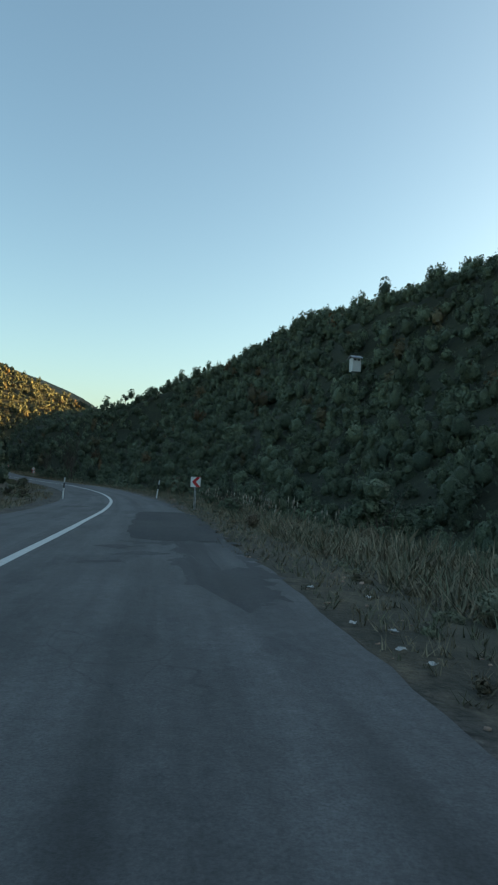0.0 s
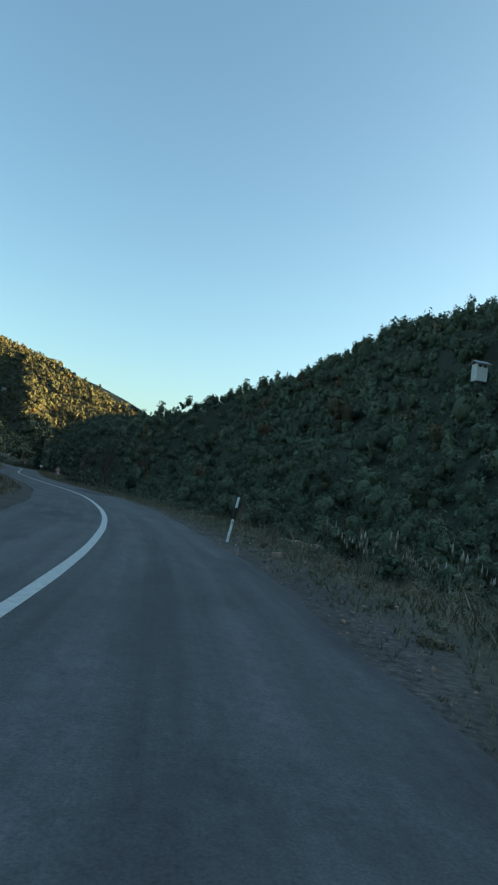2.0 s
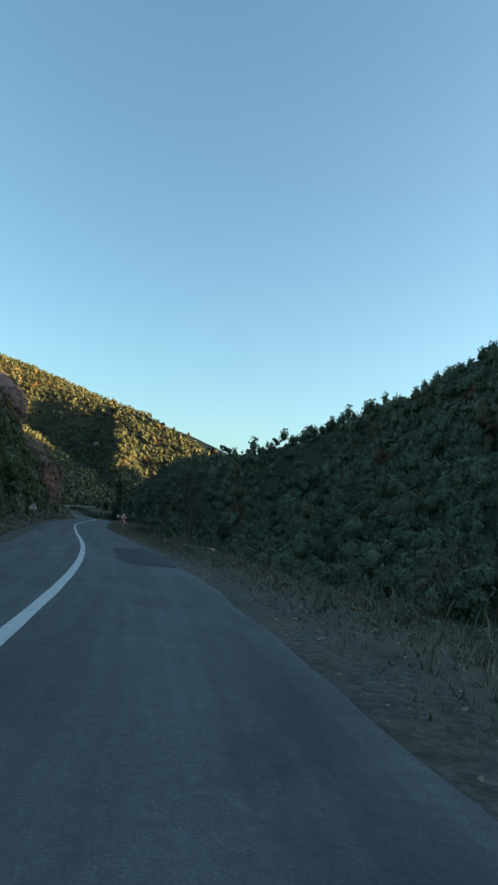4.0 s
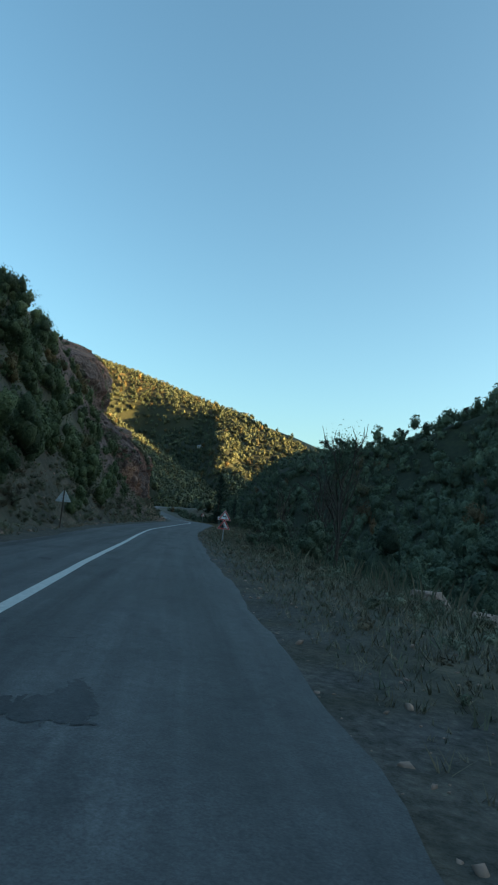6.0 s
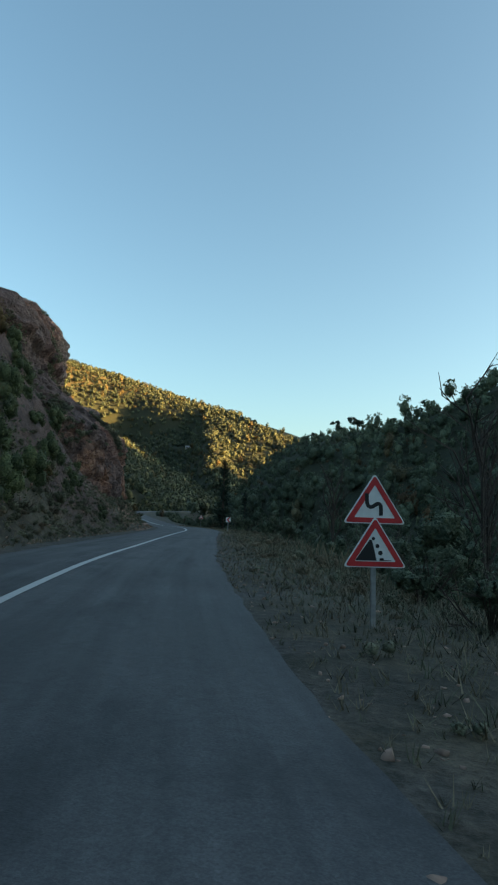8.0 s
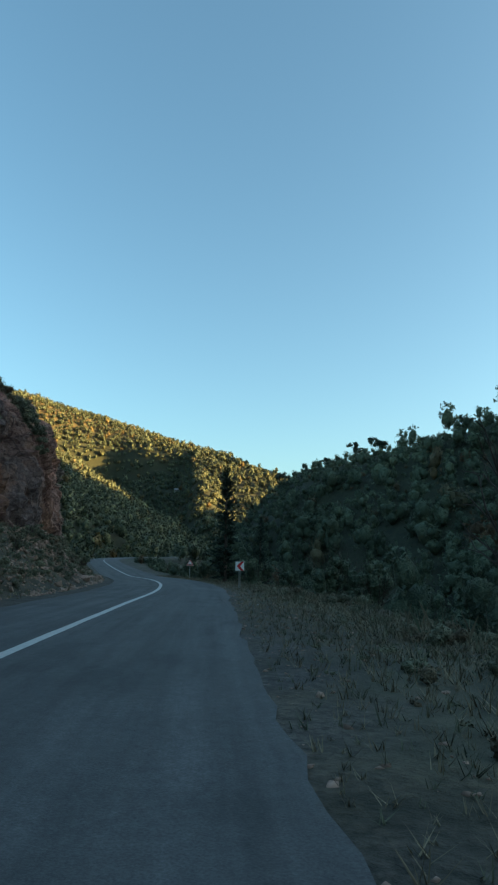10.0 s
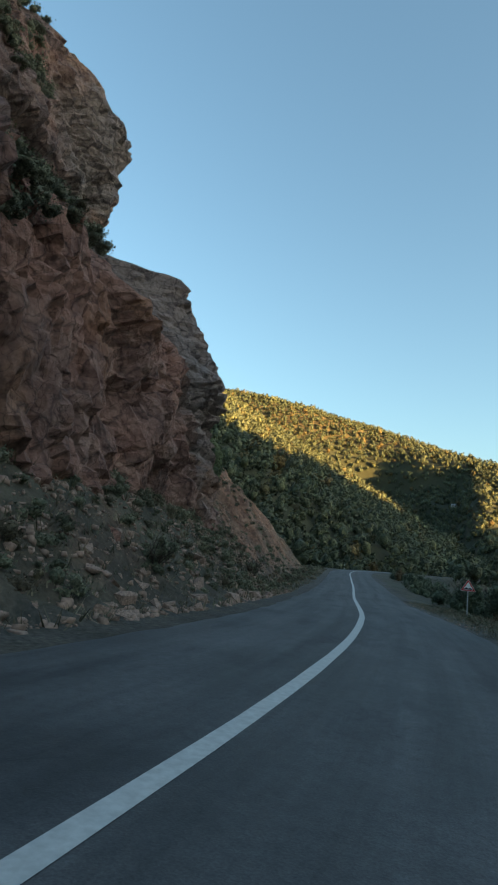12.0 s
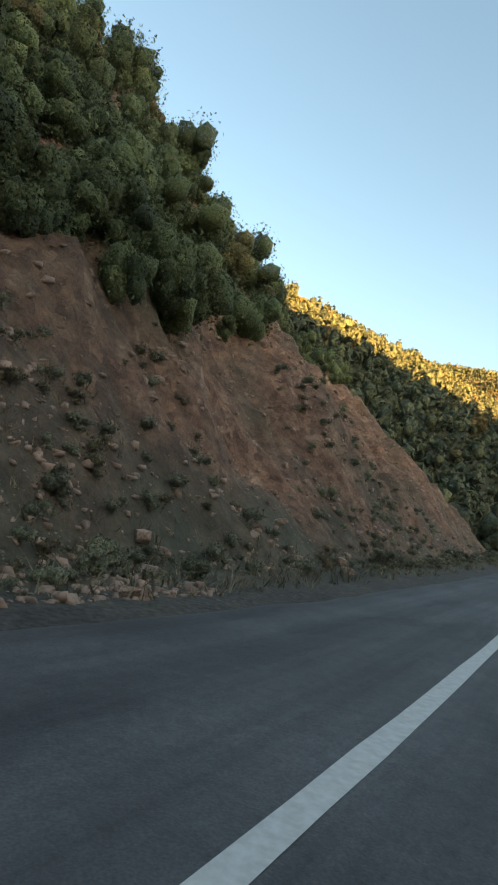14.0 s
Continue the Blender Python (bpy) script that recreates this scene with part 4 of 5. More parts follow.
def stroke(points, w):
    """A thick line as one outline."""
    left, right = [], []
    for k, p in enumerate(points):
        d = (Vector(points[min(k + 1, len(points) - 1)]) - Vector(points[max(k - 1, 0)])).normalized()
        n = Vector((-d.y, d.x)) * w / 2
        left.append(tuple(Vector(p) + n))
        right.append(tuple(Vector(p) - n))
    return left + right[::-1]


BENDS = [stroke([(-0.11, 0.40), (-0.11, 0.33), (-0.105, 0.27), (-0.09, 0.235), (-0.06, 0.22), (-0.03, 0.225), (0.0, 0.245), (0.03, 0.265), (0.06, 0.265), (0.08, 0.245), (0.085, 0.2), (0.085, 0.11)], 0.052)]
ROCKFALL = [[(-0.27, 0.09), (0.02, 0.09), (-0.005, 0.2), (-0.03, 0.3), (-0.05, 0.36), (-0.075, 0.36)], disc(-0.025, 0.375, 0.024), disc(0.03, 0.28, 0.028), disc(0.07, 0.19, 0.032), [(0.06, 0.09), (0.06, 0.12), (0.11, 0.125), (0.12, 0.1), (0.22, 0.098), (0.22, 0.09)]]
BUMPS = [[(-0.24, 0.1), (0.24, 0.1), (0.24, 0.13), (0.17, 0.15), (0.12, 0.2), (0.07, 0.2), (0.02, 0.15), (-0.02, 0.15), (-0.07, 0.2), (-0.12, 0.2), (-0.17, 0.15), (-0.24, 0.13)]]


def sign_post(sign, top, depth=0.5):
    post = slab(rounded([(-0.03, -depth), (0.03, -depth), (0.03, top), (-0.03, top)], 0.008, 2), 0.045, 0.025)
    part("post", post, M_STEEL, sign, "grey steel post")


def post_place(x, y):
    return Vector((x, y, on_ground(x, y)))


# double warning sign
p = post_place(-46.3, 119.97)
sign = thing("warning_sign", p, "two red-bordered warning triangles on one steel post in the grass", "road sign", "warning signs", heading(159))
z0 = -p.z
sign_post(sign, 0.3 + z0)
warning_face(sign, -0.16 + z0, BENDS, y=0.0)
warning_face(sign, -0.73 + z0, ROCKFALL, y=-0.03)
# single warning sign before the bend
p = post_place(-92.9, 202.1)
sign = thing("warning_sign", p, "red-bordered warning triangle with two bumps beside the road", "road sign", "warning signs", heading(249))
sign_post(sign, 0.6 - p.z)
warning_face(sign, 0.08 - p.z, BUMPS)
# warning sign for the other lane, its back to us
p = at_road(154.8, -4.2)
p.z = on_ground(p.x, p.y)
sign = thing("warning_sign", p, "grey back of a triangular sign on a dark post", "road sign", "warning signs", heading(154.6) + math.pi)
part("post", slab(rounded([(-0.035, -0.5), (0.035, -0.5), (0.035, 0.72 - p.z), (-0.035, 0.72 - p.z)], 0.008, 2), 0.05, 0.022), M_BARK, sign, "dark weathered post")
back = part("warning_panel", slab([(x, z + 0.0 - p.z) for x, z in rounded(triangle(0.9), 0.035)], 0.02), M_SIGN_BACK, sign, "bare grey metal back")
for zz in (0.15, 0.42):
    part("bracket", slab([(-0.16 + zz * 0.2, zz + 0.0 - p.z), (0.16 - zz * 0.2, zz + 0.0 - p.z), (0.16 - zz * 0.2, zz + 0.03 - p.z), (-0.16 + zz * 0.2, zz + 0.03 - p.z)], 0.015, 0.02), M_STEEL, back)


def chevron_sign(x, y, centre_z, s, size, turn):
    p = post_place(x, y)
    sign = thing("chevron_sign", p, "white square sign with a red chevron on a steel post", "road sign", "chevron signs", heading(s) + turn)
    z = centre_z - p.z
    for dx in (-0.035, 0.035):
        part("post", tube([(dx, 0.035, -0.4), (dx, 0.035, z + size * 0.4)], [0.017, 0.017], 6), M_STEEL, sign)
    h = size / 2
    panel = part("panel", slab([(x_, z_ + z) for x_, z_ in rounded([(-h, -h), (h, -h), (h, h), (-h, h)], 0.02, 3)], 0.016), M_WHITE, sign)
    part("chevron", slab([(q * size, w * size + z) for q, w in ((-0.36, 0), (0.1, 0.49), (0.48, 0.49), (0.02, 0), (0.48, -0.49), (0.1, -0.49))], 0.003, -0.004), M_RED, panel, "red reflective chevron")
    return sign


chevron_sign(-4.0, 33.1, 0.58, 63.7, 0.54, 0.12)
chevron_sign(-74.6, 174.3, 0.0, 220.6, 0.52, 0.1)


def delineator(p, lean, s):
    post = thing("delineator_post", p, "tall thin white marker post with a black band, leaning", "marker post", "marker posts", heading(s))
    post.rotation_euler = (0, lean, heading(s))
    shaft = part("shaft", tube([(0, 0, -0.3), (0, 0, 0.7)], [0.042, 0.04], 8), M_WHITE, post)
    part("black_band", tube([(0, 0, 0.7), (0, 0, 1.06)], [0.041, 0.039], 8), M_BLACK, post, "black band")
    part("upper_shaft", tube([(0, 0, 1.06), (0, 0, 1.39)], [0.04, 0.038], 8), M_WHITE, post)
    part("cap", tube([(0, 0, 1.39), (0, 0, 1.44), (0, 0, 1.47)], [0.039, 0.037, 0.015], 8), M_BLACK, post, "black cap")
    part("reflector", slab([(-0.02, 0.54), (0.02, 0.54), (0.02, 0.66), (-0.02, 0.66)], 0.006, -0.047), M_STEEL, shaft, "small silver reflector")


far_post = at_road(345, -4.0)
for x, y, s, lean in ((-8.64, 47.2, 77.6, 0.13), (-13.23, 39.44, 70.5, 0.05), (far_post.x, far_post.y, 345, 0.05)):
    delineator(Vector((x, y, on_ground(x, y))), lean, s)

# ---- patches and scars on the road ----


def blot(name, s0, s1, v0, v1, mat, lift, seed, label, ragged=0.2):
    """A laid patch with a ragged outline."""
    n = 360
    bm = bmesh.new()
    vs, lanes = [], []
    small = min(1.0, (v1 - v0) / 1.5)
    for k in range(n):
        a = 6.2832 * k / n
        c, s_ = math.cos(a), math.sin(a)
        e = 6 if v1 - v0 > 1.4 else 2
        r = (abs(c) ** e + abs(s_) ** e) ** (-1 / e)
        s, v = (s0 + s1) / 2 + c * r * (s1 - s0) / 2, (v0 + v1) / 2 + s_ * r * (v1 - v0) / 2
        w = [noise.fractal(Vector((s * 1.3, v * 2.2, seed + 7 * q)), 0.55, 2.1, 6) * ragged * small for q in (0, 1)]
        vs.append(bm.verts.new(at_road(s + 1.3 * w[0], v + 0.8 * w[1], lift - 0.008 - 0.02 * (v / 3.4) ** 2)))
        lanes.append((v + 0.8 * w[1], s + 1.3 * w[0]))
    bm.faces.new(vs)
    bmesh.ops.triangulate(bm, faces=bm.faces)
    ob = part(name, bm, mat, None)
    put_attr(ob, "across", [q[0] for q in lanes])
    put_attr(ob, "along", [q[1] for q in lanes])
    return tagged(ob, label, "road patch", kind="structure")


blot("road_patch", 44.8, 59.4, 1.5, 4.0, M_PATCH, 0.016, 1, "fresh black asphalt patch with ragged edges")
blot("worn_strip", 37.0, 47.5, 2.6, 4.0, M_WORN, 0.011, 2, "dark worn strip of asphalt along the edge of the road", 0.45)
blot("road_patch", 107.5, 118.0, 1.2, 3.0, M_PATCH, 0.016, 3, "fresh black asphalt patch with ragged edges")
blot("road_patch", 117.0, 119.6, 2.3, 2.9, M_PATCH, 0.02, 4, "small black asphalt patch")
for k, (a, b, c, d) in enumerate(((43.9, 44.5, 1.5, 2.7), (42.9, 43.4, 1.1, 2.1), (41.7, 42.2, 1.5, 2.5), (40.4, 40.8, 1.0, 1.8), (123.2, 124.1, 0.9, 1.6), (120.0, 120.4, 1.4, 1.6), (215.5, 216.0, 1.9, 2.3), (61.4, 63.3, -2.1, -1.0), (79.3, 82.4, -2.0, -0.9), (134.4, 135.0, -1.1, -0.7), (136, 150, -3.0, -2.5))):
    blot("road_scar", a, b, c, d, M_WORN, 0.013, 20 + k, "dark tar-filled scar in the asphalt", 0.4 if a < 45 else 0.65)



def road_seam(points, width, label):
    """A tar-filled crack that wanders over the road."""
    line, along = resample([(x, y, 0) for x, y in points], 0.12)
    bm, rng, rows = bmesh.new(), np.random.RandomState(5), []
    lanes = []
    s, v, _ = road_coords(line[:, 0], line[:, 1])
    wander = np.cumsum(rng.normal(size=len(s))) * 0.012
    wander -= np.linspace(0, wander[-1], len(s))
    for k in range(len(s)):
        w = width * rng.uniform(0.5, 1.3)
        pair = []
        for q in (-w, w):
            vq = v[k] + wander[k] + q
            pair.append(bm.verts.new(at_road(s[k], vq, 0.006 - 0.02 * (vq / 3.4) ** 2)))
            lanes.append((vq, s[k]))
        rows.append(pair)
    for a, b in zip(rows, rows[1:]):
        bm.faces.new((a[0], a[1], b[1], b[0]))
    ob = part("road_seam", bm, M_PATCH, None)
    put_attr(ob, "across", [q[0] for q in lanes])
    put_attr(ob, "along", [q[1] for q in lanes])
    return tagged(ob, label, "road seam", kind="structure")


road_seam([(-70.21, 163.67), (-70.44, 163.0), (-69.93, 161.89), (-69.2, 160.55), (-68.6, 159.5)], 0.022, "thin dark tar-filled crack in the asphalt")

# ---- single trees and shrubs ----


def leafy_mesh(v, f):
    bm = bmesh.new()
    vs = [bm.verts.new(q) for q in v]
    for q in f:
        bm.faces.new([vs[k] for k in q])
    return bm


def branches(bm, rng, base, direction, length, radius, depth):
    """Forking twigs added to bm."""
    end = base + direction * length
    a = direction.orthogonal().normalized()
    b = direction.cross(a)
    ring = [[bm.verts.new(p + (a * math.cos(2.0944 * j) + b * math.sin(2.0944 * j)) * r) for j in range(3)] for p, r in ((base, radius), (end, radius * 0.6))]
    for j in range(3):
        bm.faces.new((ring[0][j], ring[0][(j + 1) % 3], ring[1][(j + 1) % 3], ring[1][j]))
    if depth:
        for k in range(3):
            d = (direction + Vector(rng.normal(size=3)) * 0.45 + Vector((0, 0, 0.12))).normalized()
            branches(bm, rng, base + direction * length * (0.45 + 0.27 * k), d, length * 0.62, radius * 0.58, depth - 1)


def spruce(x, y, height, wide, seed, label, mat=None, tiers=260, blades=9, fat=1.8):
    p = Vector((x, y, on_ground(x, y) - 0.2))
    t = thing("spruce_tree", p, label, "tree", "conifers", seed)
    part("trunk", tube([(0, 0, 0), (0, 0, height * 0.5), (0, 0, height * 0.97)], [height * 0.02, height * 0.012, 0.02]), M_BARK, t)
    v, f = conifer(np.random.RandomState(seed), tiers, blades, fat=fat)
    part("crown", leafy_mesh(v * (height * wide, height * wide, height), f), mat or M_NEEDLE, t)
    return t


spruce(-81.1, 186.1, 9.7, 0.72, 3, "tall dark spruce with a ragged crown beside the road", tiers=210, blades=24)
spruce(-79.2, 188.9, 6.0, 0.9, 4, "smaller dark spruce beside the taller one")
RNG = np.random.RandomState(77)
for k, (x, y) in enumerate(((-50, 288), (-41, 281), (-38, 277), (-35, 273), (-31, 266), (-27, 261), (-23, 258), (-17, 254), (-13, 251), (-8, 248), (-3, 246), (3, 243), (9, 240), (16, 236))):
    h = RNG.uniform(7.0, 10.5)
    spruce(x + RNG.uniform(-1, 1), y + 1, h, RNG.uniform(1.2, 1.8), 100 + k, "dark spruce standing on the ridge line", tiers=190, blades=8, fat=6.5)


def pine(x, y, height, spread, seed):
    rng = np.random.RandomState(seed)
    t = thing("pine_tree", Vector((x, y, on_ground(x, y) - 0.2)), "dark pine with a flat spreading crown on the rocky crest", "tree", "crest pines", seed)
    bend = rng.uniform(-0.4, 0.4)
    part("trunk", tube([(0, 0, 0), (bend * 0.4, 0, height * 0.5), (bend, 0, height * 0.9)], [0.2, 0.14, 0.06]), M_BARK, t)
    bm = bmesh.new()
    for k in range(5):
        branches(bm, rng, Vector((bend * 0.7, 0, height * (0.5 + 0.08 * k))), Vector((math.cos(k * 2.4), math.sin(k * 2.4), 0.35)).normalized(), spread * 0.6, 0.06, 1)
    part("limb", bm, M_BARK, t)
    vs, fs, n = [], [], 0
    for k in range(9):
        v, f = crown(rng, 150, 1, tall=0.75, tuft=0.11)
        r = spread * rng.uniform(0.28, 0.45)
        a = rng.rand() * 6.28
        d = spread * rng.uniform(0.1, 0.75)
        vs.append(v * r + (math.cos(a) * d + bend, math.sin(a) * d, height * (0.5 + 0.36 * rng.rand()) - 0.3 * r + 0.2 * (spread - d)))
        fs.append(f + n)
        n += len(v)
    part("crown", leafy_mesh(np.concatenate(vs), np.concatenate(fs)), M_NEEDLE, t)


for k, (x, y, h, w) in enumerate(((-112.4, 283, 4.4, 2.4), (-92.8, 281, 4.6, 2.6), (-87, 281, 4.6, 3.2), (-77.4, 280, 3.4, 2.2), (-68.4, 284, 6.0, 3.0), (-100, 282, 3.0, 1.6))):
    pine(x, y, h, w, 200 + k)


def bare_tree(x, y, height, seed, leaves=0, label="half-bare tree with thin upright branches"):
    rng = np.random.RandomState(seed)
    t = thing("bare_tree", Vector((x, y, on_ground(x, y) - 0.2)), label, "tree", "bare trees")
    part("trunk", tube([(0, 0, 0), (0.1, 0, height * 0.35), (0.05, 0.1, height * 0.7)], [0.14, 0.1, 0.05]), M_BARK, t)
    bm = bmesh.new()
    for k in range(9):
        branches(bm, rng, Vector((0.05, 0, height * (0.2 + 0.055 * k))), Vector((math.cos(k * 2.4), math.sin(k * 2.4), 2.3)).normalized(), height * 0.22, 0.075, 2)
    part("bough", bm, M_BARK, t)
    if leaves:
        d = rng.normal(size=(leaves, 3)) * (0.06, 0.06, 0.075) * height + (0, 0, height * 0.78)
        a, b = rng.normal(size=(2, leaves, 3)) * 0.045
        v = np.stack([d - a, d + b, d + a], 1).reshape(-1, 3)
        part("leaves", leafy_mesh(v, np.arange(leaves * 3).reshape(-1, 3)), M_LEAF, t, "sparse dark leaves")
    return t


def bare_at(s, v, top, seed, leaves=0):
    p = at_road(s, v)
    bare_tree(p.x, p.y, at_road(s, v, top).z - on_ground(p.x, p.y), seed, leaves)


bare_at(157.7, 12.0, 8.3, 301, 3200)
bare_at(176.9, 14.4, 9.4, 302)
bare_at(178.5, 15.3, 7.6, 303)
bare_at(205, 13.0, 7.0, 304)
bare_at(40, 30, 9.0, 305)


def shrub(x, y, r, seed, mat, label, tall=1.0, turn=0.0):
    rng = np.random.RandomState(seed)
    t = thing("shrub", Vector((x, y, on_ground(x, y) - 0.1 * r)), label, "shrub", "roadside shrubs", rng.rand() * 6)
    bm = bmesh.new()
    for k in range(7):
        branches(bm, rng, Vector((0, 0, 0)), Vector((rng.normal() * 0.5, rng.normal() * 0.5, 1)).normalized(), r * 0.8 * tall, 0.025, 2)
    part("stem", bm, M_BARK, t)
    vs, fs, n = [], [], 0
    for k in range(7):
        v, f = crown(rng, 210, 1, tall=0.9, tuft=0.062, loose=0.4)
        q = r * rng.uniform(0.35, 0.6)
        a, d = rng.rand() * 6.28, r * rng.uniform(0, 0.55)
        vs.append(v * (q, q, q * tall) + (math.cos(a) * d, math.sin(a) * d, r * tall * rng.uniform(0, 0.7)))
        fs.append(f + n)
        n += len(v)
    part("foliage", leafy_mesh(np.concatenate(vs), np.concatenate(fs)), mat, t)
    return t


SHRUBS = np.random.RandomState(9)
for k in range(64):
    s = SHRUBS.uniform(48, 262)
    v = SHRUBS.uniform(9.5, 17)
    v = v + 5 if 130 < s < 144 and v < 14 else v
    p = at_road(s, v)
    shrub(p.x, p.y, SHRUBS.uniform(0.9, 2.3), 400 + k, M_LEAF, "dark leafy shrub on the valley side of the road", SHRUBS.uniform(0.8, 1.4))
for k, (s, v, r, tall) in enumerate(((63, 6.6, 0.8, 1.0), (66, 6.8, 1.0, 1.0), (80, 11.6, 1.9, 1.3), (79, 7.8, 1.0, 0.9), (74, 7.2, 0.8, 0.9), (226.9, 13, 1.8, 1.3), (164, 7.5, 0.9, 1.0), (160, 7.0, 0.7, 1.1), (214, 8.5, 1.6, 1.3), (232, 8.0, 1.7, 1.2), (240, 7.5, 1.5, 1.1), (252, 8, 1.8, 1.2), (262, 8, 2.2, 1.2))):
    p = at_road(s, v)
    shrub(p.x, p.y, r, 500 + k, M_LEAF if k not in (5,) else M_GOLD, "leafy green shrub at the edge of the verge", tall)
for k in range(34):
    s = SHRUBS.uniform(40, 310)
    v = -SHRUBS.uniform(5.0, 7.0)
    p = at_road(s, v)
    shrub(p.x, p.y, SHRUBS.uniform(0.35, 0.9), 600 + k, M_SAGE, "low grey-green shrub at the foot of the bank", SHRUBS.uniform(0.7, 1.1))

# ---- grass, stones and litter ----


def blades(name, s0, s1, v0, v1, count, low, high, mat, label, seed, lean=0.35, width=0.012):
    rng = np.random.RandomState(seed)
    s, v = rng.uniform(s0, s1, count * 2), rng.uniform(v0, v1, count * 2)
    x = np.interp(s, LINE_S, LINE[:, 0]) + np.interp(s, LINE_S, SIDE[:, 0]) * v
    y = np.interp(s, LINE_S, LINE[:, 1]) + np.interp(s, LINE_S, SIDE[:, 1]) * v
    keep = np.argsort(-(fractal(x, y, 2.2) + 0.5 * rng.rand(len(x))))[:count]
    x, y = x[keep], y[keep]
    z = height_at(x, y) - 0.03
    h = rng.uniform(low, high, count)
    a = rng.rand(count) * 6.283
    dx, dy = rng.normal(size=(2, count)) * lean * h
    w = width * (0.6 + rng.rand(count)) * (h / 0.4) ** 0.5
    q = np.stack([np.stack([x - np.cos(a) * w, y - np.sin(a) * w, z], -1), np.stack([x + np.cos(a) * w, y + np.sin(a) * w, z], -1),
                  np.stack([x + dx * 0.4 + np.cos(a) * w * 0.6, y + dy * 0.4 + np.sin(a) * w * 0.6, z + h * 0.6], -1), np.stack([x + dx, y + dy, z + h], -1)], 1).reshape(-1, 3)
    i = np.arange(count) * 4
    f = np.concatenate([np.stack([i, i + 1, i + 2], -1), np.stack([i, i + 2, i + 3], -1)])
    ob = sheet(name, q, f, mat)
    put_attr(ob, "turn", np.repeat((rng.rand(count) < 0.35).astype(float), 4))
    return tagged(ob, label, "grass", kind="stuff")




def seed_stalk(rng):
    """Three upright stems, one unit high, each with a soft pale head."""
    vs, fs, n = [], [], 0
    for k in range(3):
        x, y, h = rng.normal() * 0.12, rng.normal() * 0.12, rng.uniform(0.7, 1.0)
        tx, ty = x + rng.normal() * 0.1, y + rng.normal() * 0.1
        vs += [(x - 0.006, y, 0), (x + 0.006, y, 0), (tx, ty, h)]
        fs.append((n, n + 1, n + 2))
        n += 3
        low, high, wide = h * 0.8, h + 0.06, rng.uniform(0.02, 0.035)
        ring = [(tx + wide * math.cos(a), ty + wide * math.sin(a), (low * 0.6 + high * 0.4)) for a in (0, 1.57, 3.14, 4.71)]
        vs += [(tx, ty, low), (tx, ty, high)] + ring
        for a in range(4):
            fs += [(n, n + 2 + (a + 1) % 4, n + 2 + a), (n + 1, n + 2 + a, n + 2 + (a + 1) % 4)]
        n += 6
    return np.array(vs), np.array(fs)


M_HEAD = leaf_material("pale_seed_heads", (0.2, 0.17, 0.14), (0.28, 0.25, 0.21), (0.36, 0.33, 0.29), (0.16, 0.12, 0.08))
x, y, r = scatter(-20, 20, 20, 60, 0.7, lambda x, y, s, v: (v > 6.4) & (v < 9.5) & (s > 44) & (s < 78) & (fractal(x, y, 4) > -0.05), 28)
woods("seed_head_stalks", x, y, r.uniform(0.75, 1.3, len(x)), [seed_stalk(np.random.RandomState(170 + k)) for k in range(6)], M_HEAD, "tall dry stalks with pale fluffy seed heads", 0.2, sink=0.02)
blades("dry_stalks", 38, 200, 7.2, 11, 1500, 0.5, 1.0, M_DRY, "tall dry stalks with pale seed heads", 4, 0.2, 0.0012)


def lump(rng, sub=1):
    """A broken, angular stone: a box with its corners knocked about and cut."""
    bm = bmesh.new()
    for k in range(11 if sub == 1 else 26):
        p = rng.uniform(-1, 1, 3)
        p = p / np.abs(p).max() ** 0.75
        bm.verts.new(p)
    bmesh.ops.convex_hull(bm, input=bm.verts)
    for q in [q for q in bm.verts if not q.link_faces]:
        bm.verts.remove(q)
    bmesh.ops.triangulate(bm, faces=bm.faces)
    bm.verts.index_update()
    v = np.array([q.co[:] for q in bm.verts]) * rng.uniform(0.55, 1.1, 3)
    f = np.array([[w.index for w in q.verts] for q in bm.faces])
    bm.free()
    return v * (1, 1, 0.75), f


STONES = [lump(np.random.RandomState(700 + k)) for k in range(10)]
rs = np.random.RandomState(31)


def rubble(name, s0, s1, v0, v1, count, low, high, label, bias=2.0):
    s, v = rs.uniform(s0, s1, count), v0 + (v1 - v0) * rs.rand(count) ** bias
    x = np.interp(s, LINE_S, LINE[:, 0]) + np.interp(s, LINE_S, SIDE[:, 0]) * v
    y = np.interp(s, LINE_S, LINE[:, 1]) + np.interp(s, LINE_S, SIDE[:, 1]) * v
    size = low + (high - low) * rs.rand(count) ** 3
    ob = woods(name, x, y, size, STONES, M_STONE, label, 0, sink=0.1)
    return tagged(ob, label, "rubble", kind="stuff")


rubble("fallen_stones", 207, 256, -3.9, -8.2, 6500, 0.025, 0.16, "broken red-brown stones on the talus", 1.4)
rubble("slope_stones", 252, 322, -5.5, -24, 8500, 0.03, 0.2, "loose stones on the red earth slope", 1.0)
rubble("shoulder_stones", 30, 260, 3.2, 6.0, 3800, 0.012, 0.06, "small pale stones on the gravel shoulder", 1.3)
rubble("bank_stones", 140, 206, -4.2, -8, 800, 0.02, 0.16, "loose stones at the foot of the bank", 1.5)


def boulder(s, v, r, seed, label="pale angular boulder fallen beside the road"):
    rng = np.random.RandomState(seed)
    p = at_road(s, v)
    ob = part("boulder", leafy_mesh(*lump(rng, 2)), M_STONE, None)
    ob.scale = (r, r, r)
    ob.location = (p.x, p.y, on_ground(p.x, p.y) + r * 0.2)
    ob.rotation_euler = (0, 0, rng.rand() * 6)
    return tagged(ob, label, "boulder", "fallen boulders")


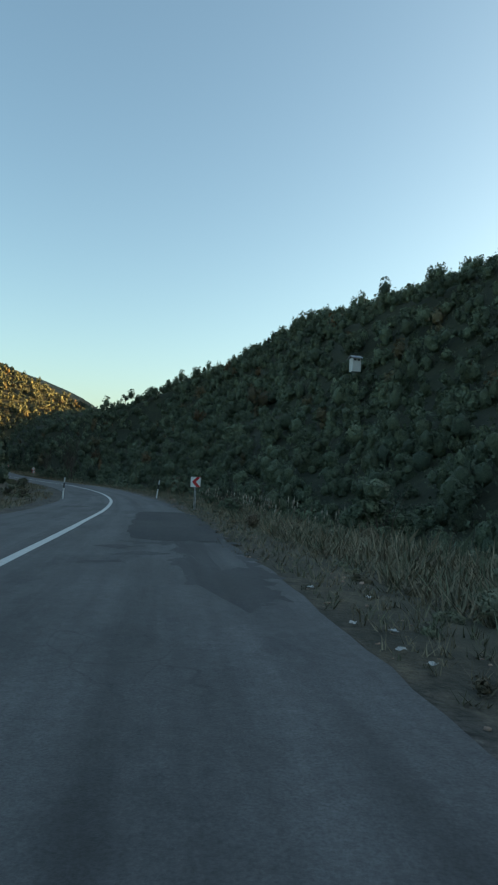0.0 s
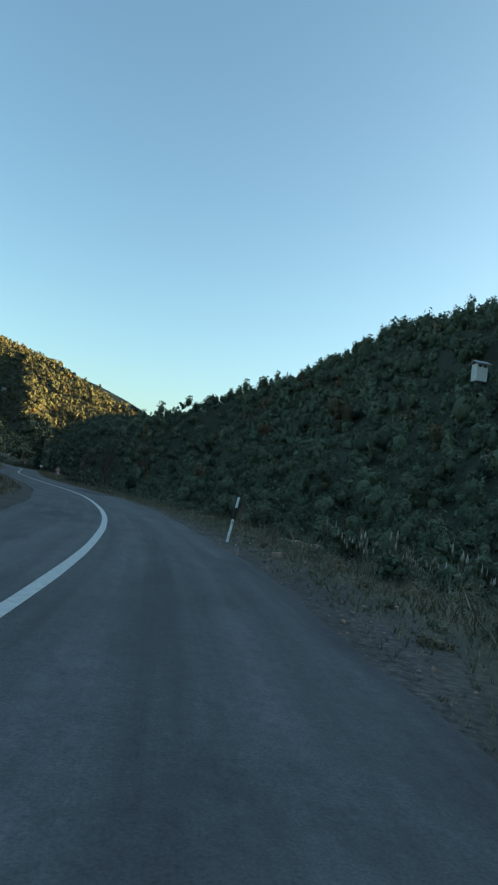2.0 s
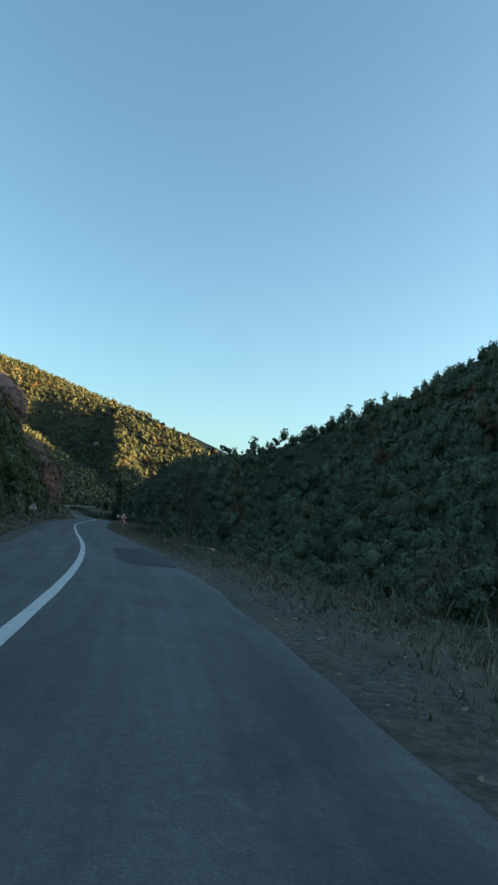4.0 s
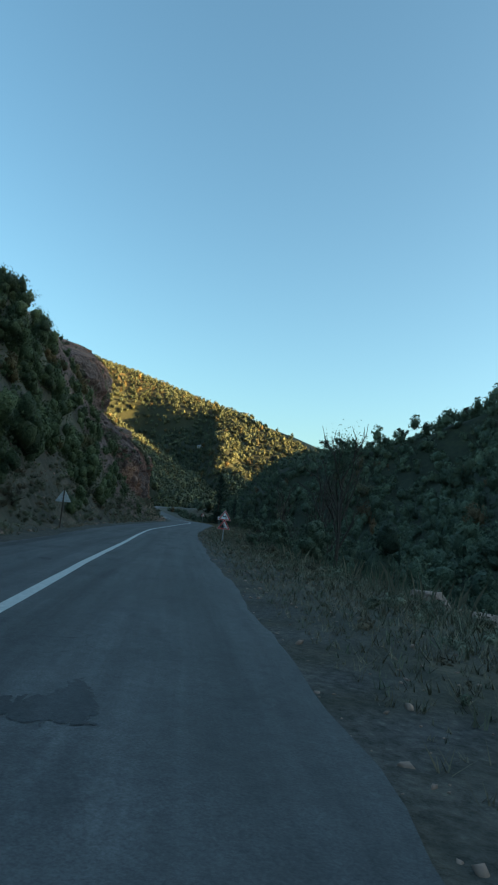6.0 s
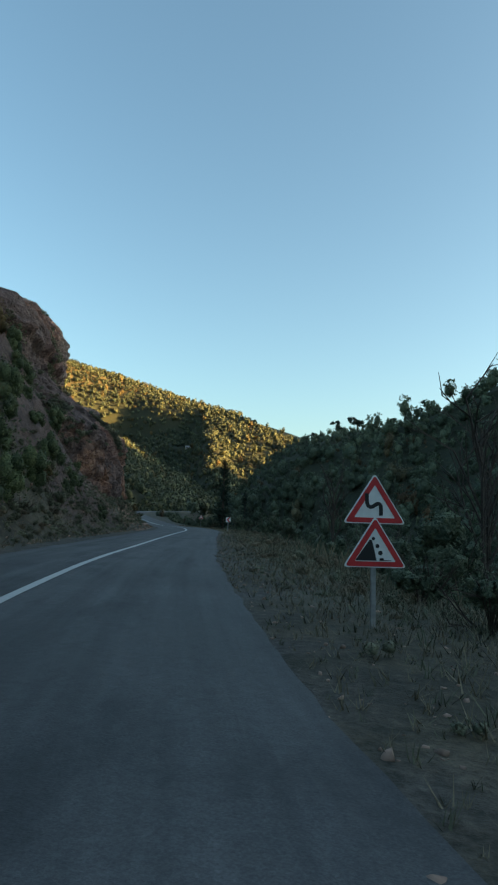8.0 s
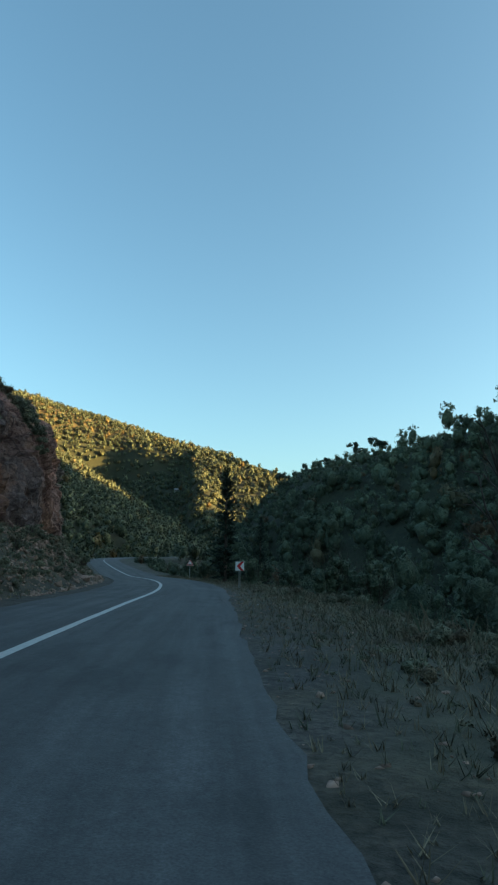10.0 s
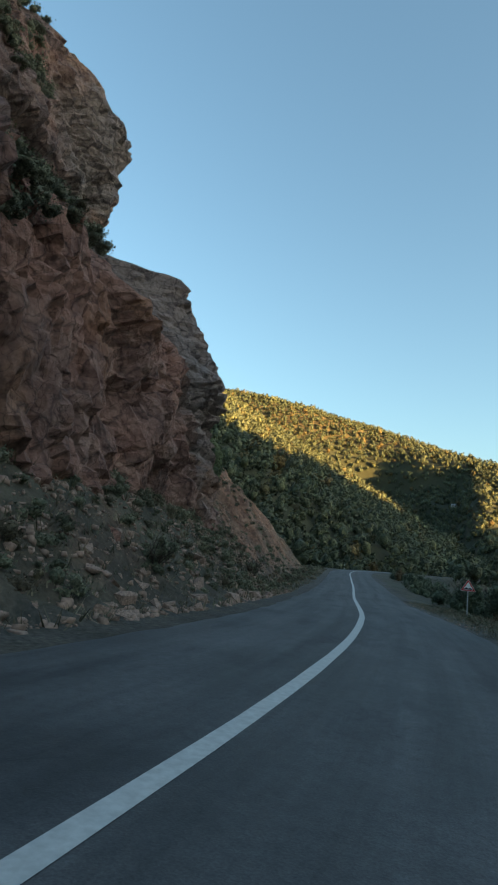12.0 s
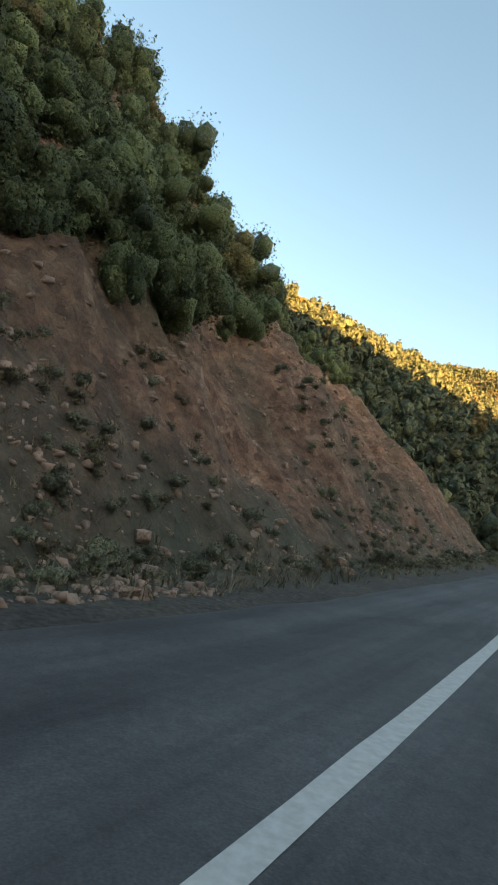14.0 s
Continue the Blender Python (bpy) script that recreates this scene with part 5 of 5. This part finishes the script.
for k, (s, v, r) in enumerate(((222.6, -4.6, 0.42), (250, -5.0, 0.28), (256, -5.4, 0.25), (267.4, -6.0, 0.3), (236, -4.2, 0.3), (238.5, -4.4, 0.36), (233, -4.5, 0.26), (241.5, -4.3, 0.24), (228, -4.6, 0.3), (257, -6.5, 0.25), (265, -5.0, 0.22), (75.2, 4.5, 0.17), (85.2, 8.3, 0.3), (85.9, 8.9, 0.4), (84.6, 9.0, 0.34), (83.8, 9.6, 0.3), (86.4, 9.7, 0.28))):
    boulder(s, v, r, 800 + k)
stone_meshes = []
for k, (v, f) in enumerate(STONES):
    me = bpy.data.meshes.new("stone")
    me.from_pydata(v.tolist(), [], f.tolist())
    me.materials.append(M_STONE)
    stone_meshes.append(me)
for k in range(210):
    if k < 150:
        s, v, r = rs.uniform(208, 254), -4.0 - 1.9 * rs.rand() ** 1.6, 0.08 + 0.2 * rs.rand() ** 2
    else:
        s, v, r = rs.uniform(255, 318), -6.5 - 15 * rs.rand(), 0.1 + 0.22 * rs.rand() ** 2
    p = at_road(s, v)
    ob = new("stone", stone_meshes[k % 10])
    ob.location = (p.x, p.y, on_ground(p.x, p.y) + r * 0.15)
    ob.rotation_euler = (rs.uniform(-0.4, 0.4), rs.uniform(-0.4, 0.4), rs.uniform(0, 6.28))
    ob.scale = (r, r * rs.uniform(0.7, 1.2), r * rs.uniform(0.7, 1.1))
    tagged(ob, "broken red-brown stone fallen on the talus" if k < 150 else "broken red-brown stone on the earth slope", "stone", "fallen stones")
boulder(140.5, 10.9, 0.9, 820, "large grey lichen-covered outcrop on the valley side")
boulder(138.6, 11.7, 1.0, 821, "large grey lichen-covered outcrop on the valley side")


def scrap(s, v, r, seed):
    rng = np.random.RandomState(seed)
    p = at_road(s, v)
    bm = bmesh.new()
    n = 5
    vs = [[bm.verts.new((a * r / 2 - r + rng.normal() * r * 0.1, b * r / 3 - r * 0.6, abs(rng.normal()) * r * 0.3 + 0.01)) for b in range(n)] for a in range(n)]
    for a in range(n - 1):
        for b in range(n - 1):
            bm.faces.new((vs[a][b], vs[a + 1][b], vs[a + 1][b + 1], vs[a][b + 1]))
    ob = part("litter_scrap", bm, M_LITTER, None)
    ob.location = (p.x, p.y, on_ground(p.x, p.y) + 0.02)
    ob.rotation_euler = (0, 0, rng.rand() * 6)
    tagged(ob, "crumpled pale scrap of litter on the shoulder", "litter", "roadside litter")


for k, (s, v) in enumerate(((38.7, 4.3), (36.5, 4.2), (36.2, 4.5), (38.1, 4.9), (35.5, 4.3), (35.1, 4.4), (34.1, 4.5), (79.5, 4.0), (76.8, 3.7), (78.1, 4.4), (81, 3.8), (144.3, 4.2), (155.2, 4.4), (207.4, 4.5), (204.5, 4.2), (120.7, 4.0), (203.3, 4.8))):
    scrap(s, v, 0.045, 900 + k)

# ---- buildings ----


def house(x, y, z, w, d, h, turn, label):
    t = thing("house", Vector((x, y, z)), label, "house", "", turn)
    part("wall", slab([(-w / 2, -2), (w / 2, -2), (w / 2, h), (-w / 2, h)], d), M_PLASTER, t)
    ridge_z = h + d * 0.3
    bm = bmesh.new()
    prof = [(-0.4, h - 0.1), (d / 2, ridge_z), (d + 0.4, h - 0.1), (d + 0.4, h + 0.05), (d / 2, ridge_z + 0.15), (-0.4, h + 0.05)]
    ends = [[bm.verts.new((sx * (w / 2 + 0.3), py_, pz_)) for py_, pz_ in prof] for sx in (-1, 1)]
    for k in range(6):
        bm.faces.new((ends[0][k], ends[0][(k + 1) % 6], ends[1][(k + 1) % 6], ends[1][k]))
    bm.faces.new(ends[0][::-1])
    bm.faces.new(ends[1])
    part("roof", bm, M_ROOF, t)
    for k in (-1, 1):
        part("window", slab([(k * w * 0.22 - w * 0.14, h * 0.35), (k * w * 0.22 + w * 0.14, h * 0.35), (k * w * 0.22 + w * 0.14, h * 0.75), (k * w * 0.22 - w * 0.14, h * 0.75)], 0.05, -0.04), M_BLACK, t, "dark window pane")
    return t


house(17.1, 131.4, 25.3, 1.9, 1.7, 0.85, 0.3, "small white plastered hut half hidden among the trees")
woods("hut_shrubs", np.array([15.5, 16.3, 17.2, 18.1]), np.array([129.9, 129.6, 129.8, 130.0]), np.array([1.5, 1.65, 1.55, 1.6]), MID_CROWNS, M_LEAF, "dark green shrubs in front of the white hut", 0.05, sink=0.1)
house(-436, 800, on_ground(-436, 800) + 3, 7, 5, 2.6, 0.4, "distant pale house on the mountain spur")
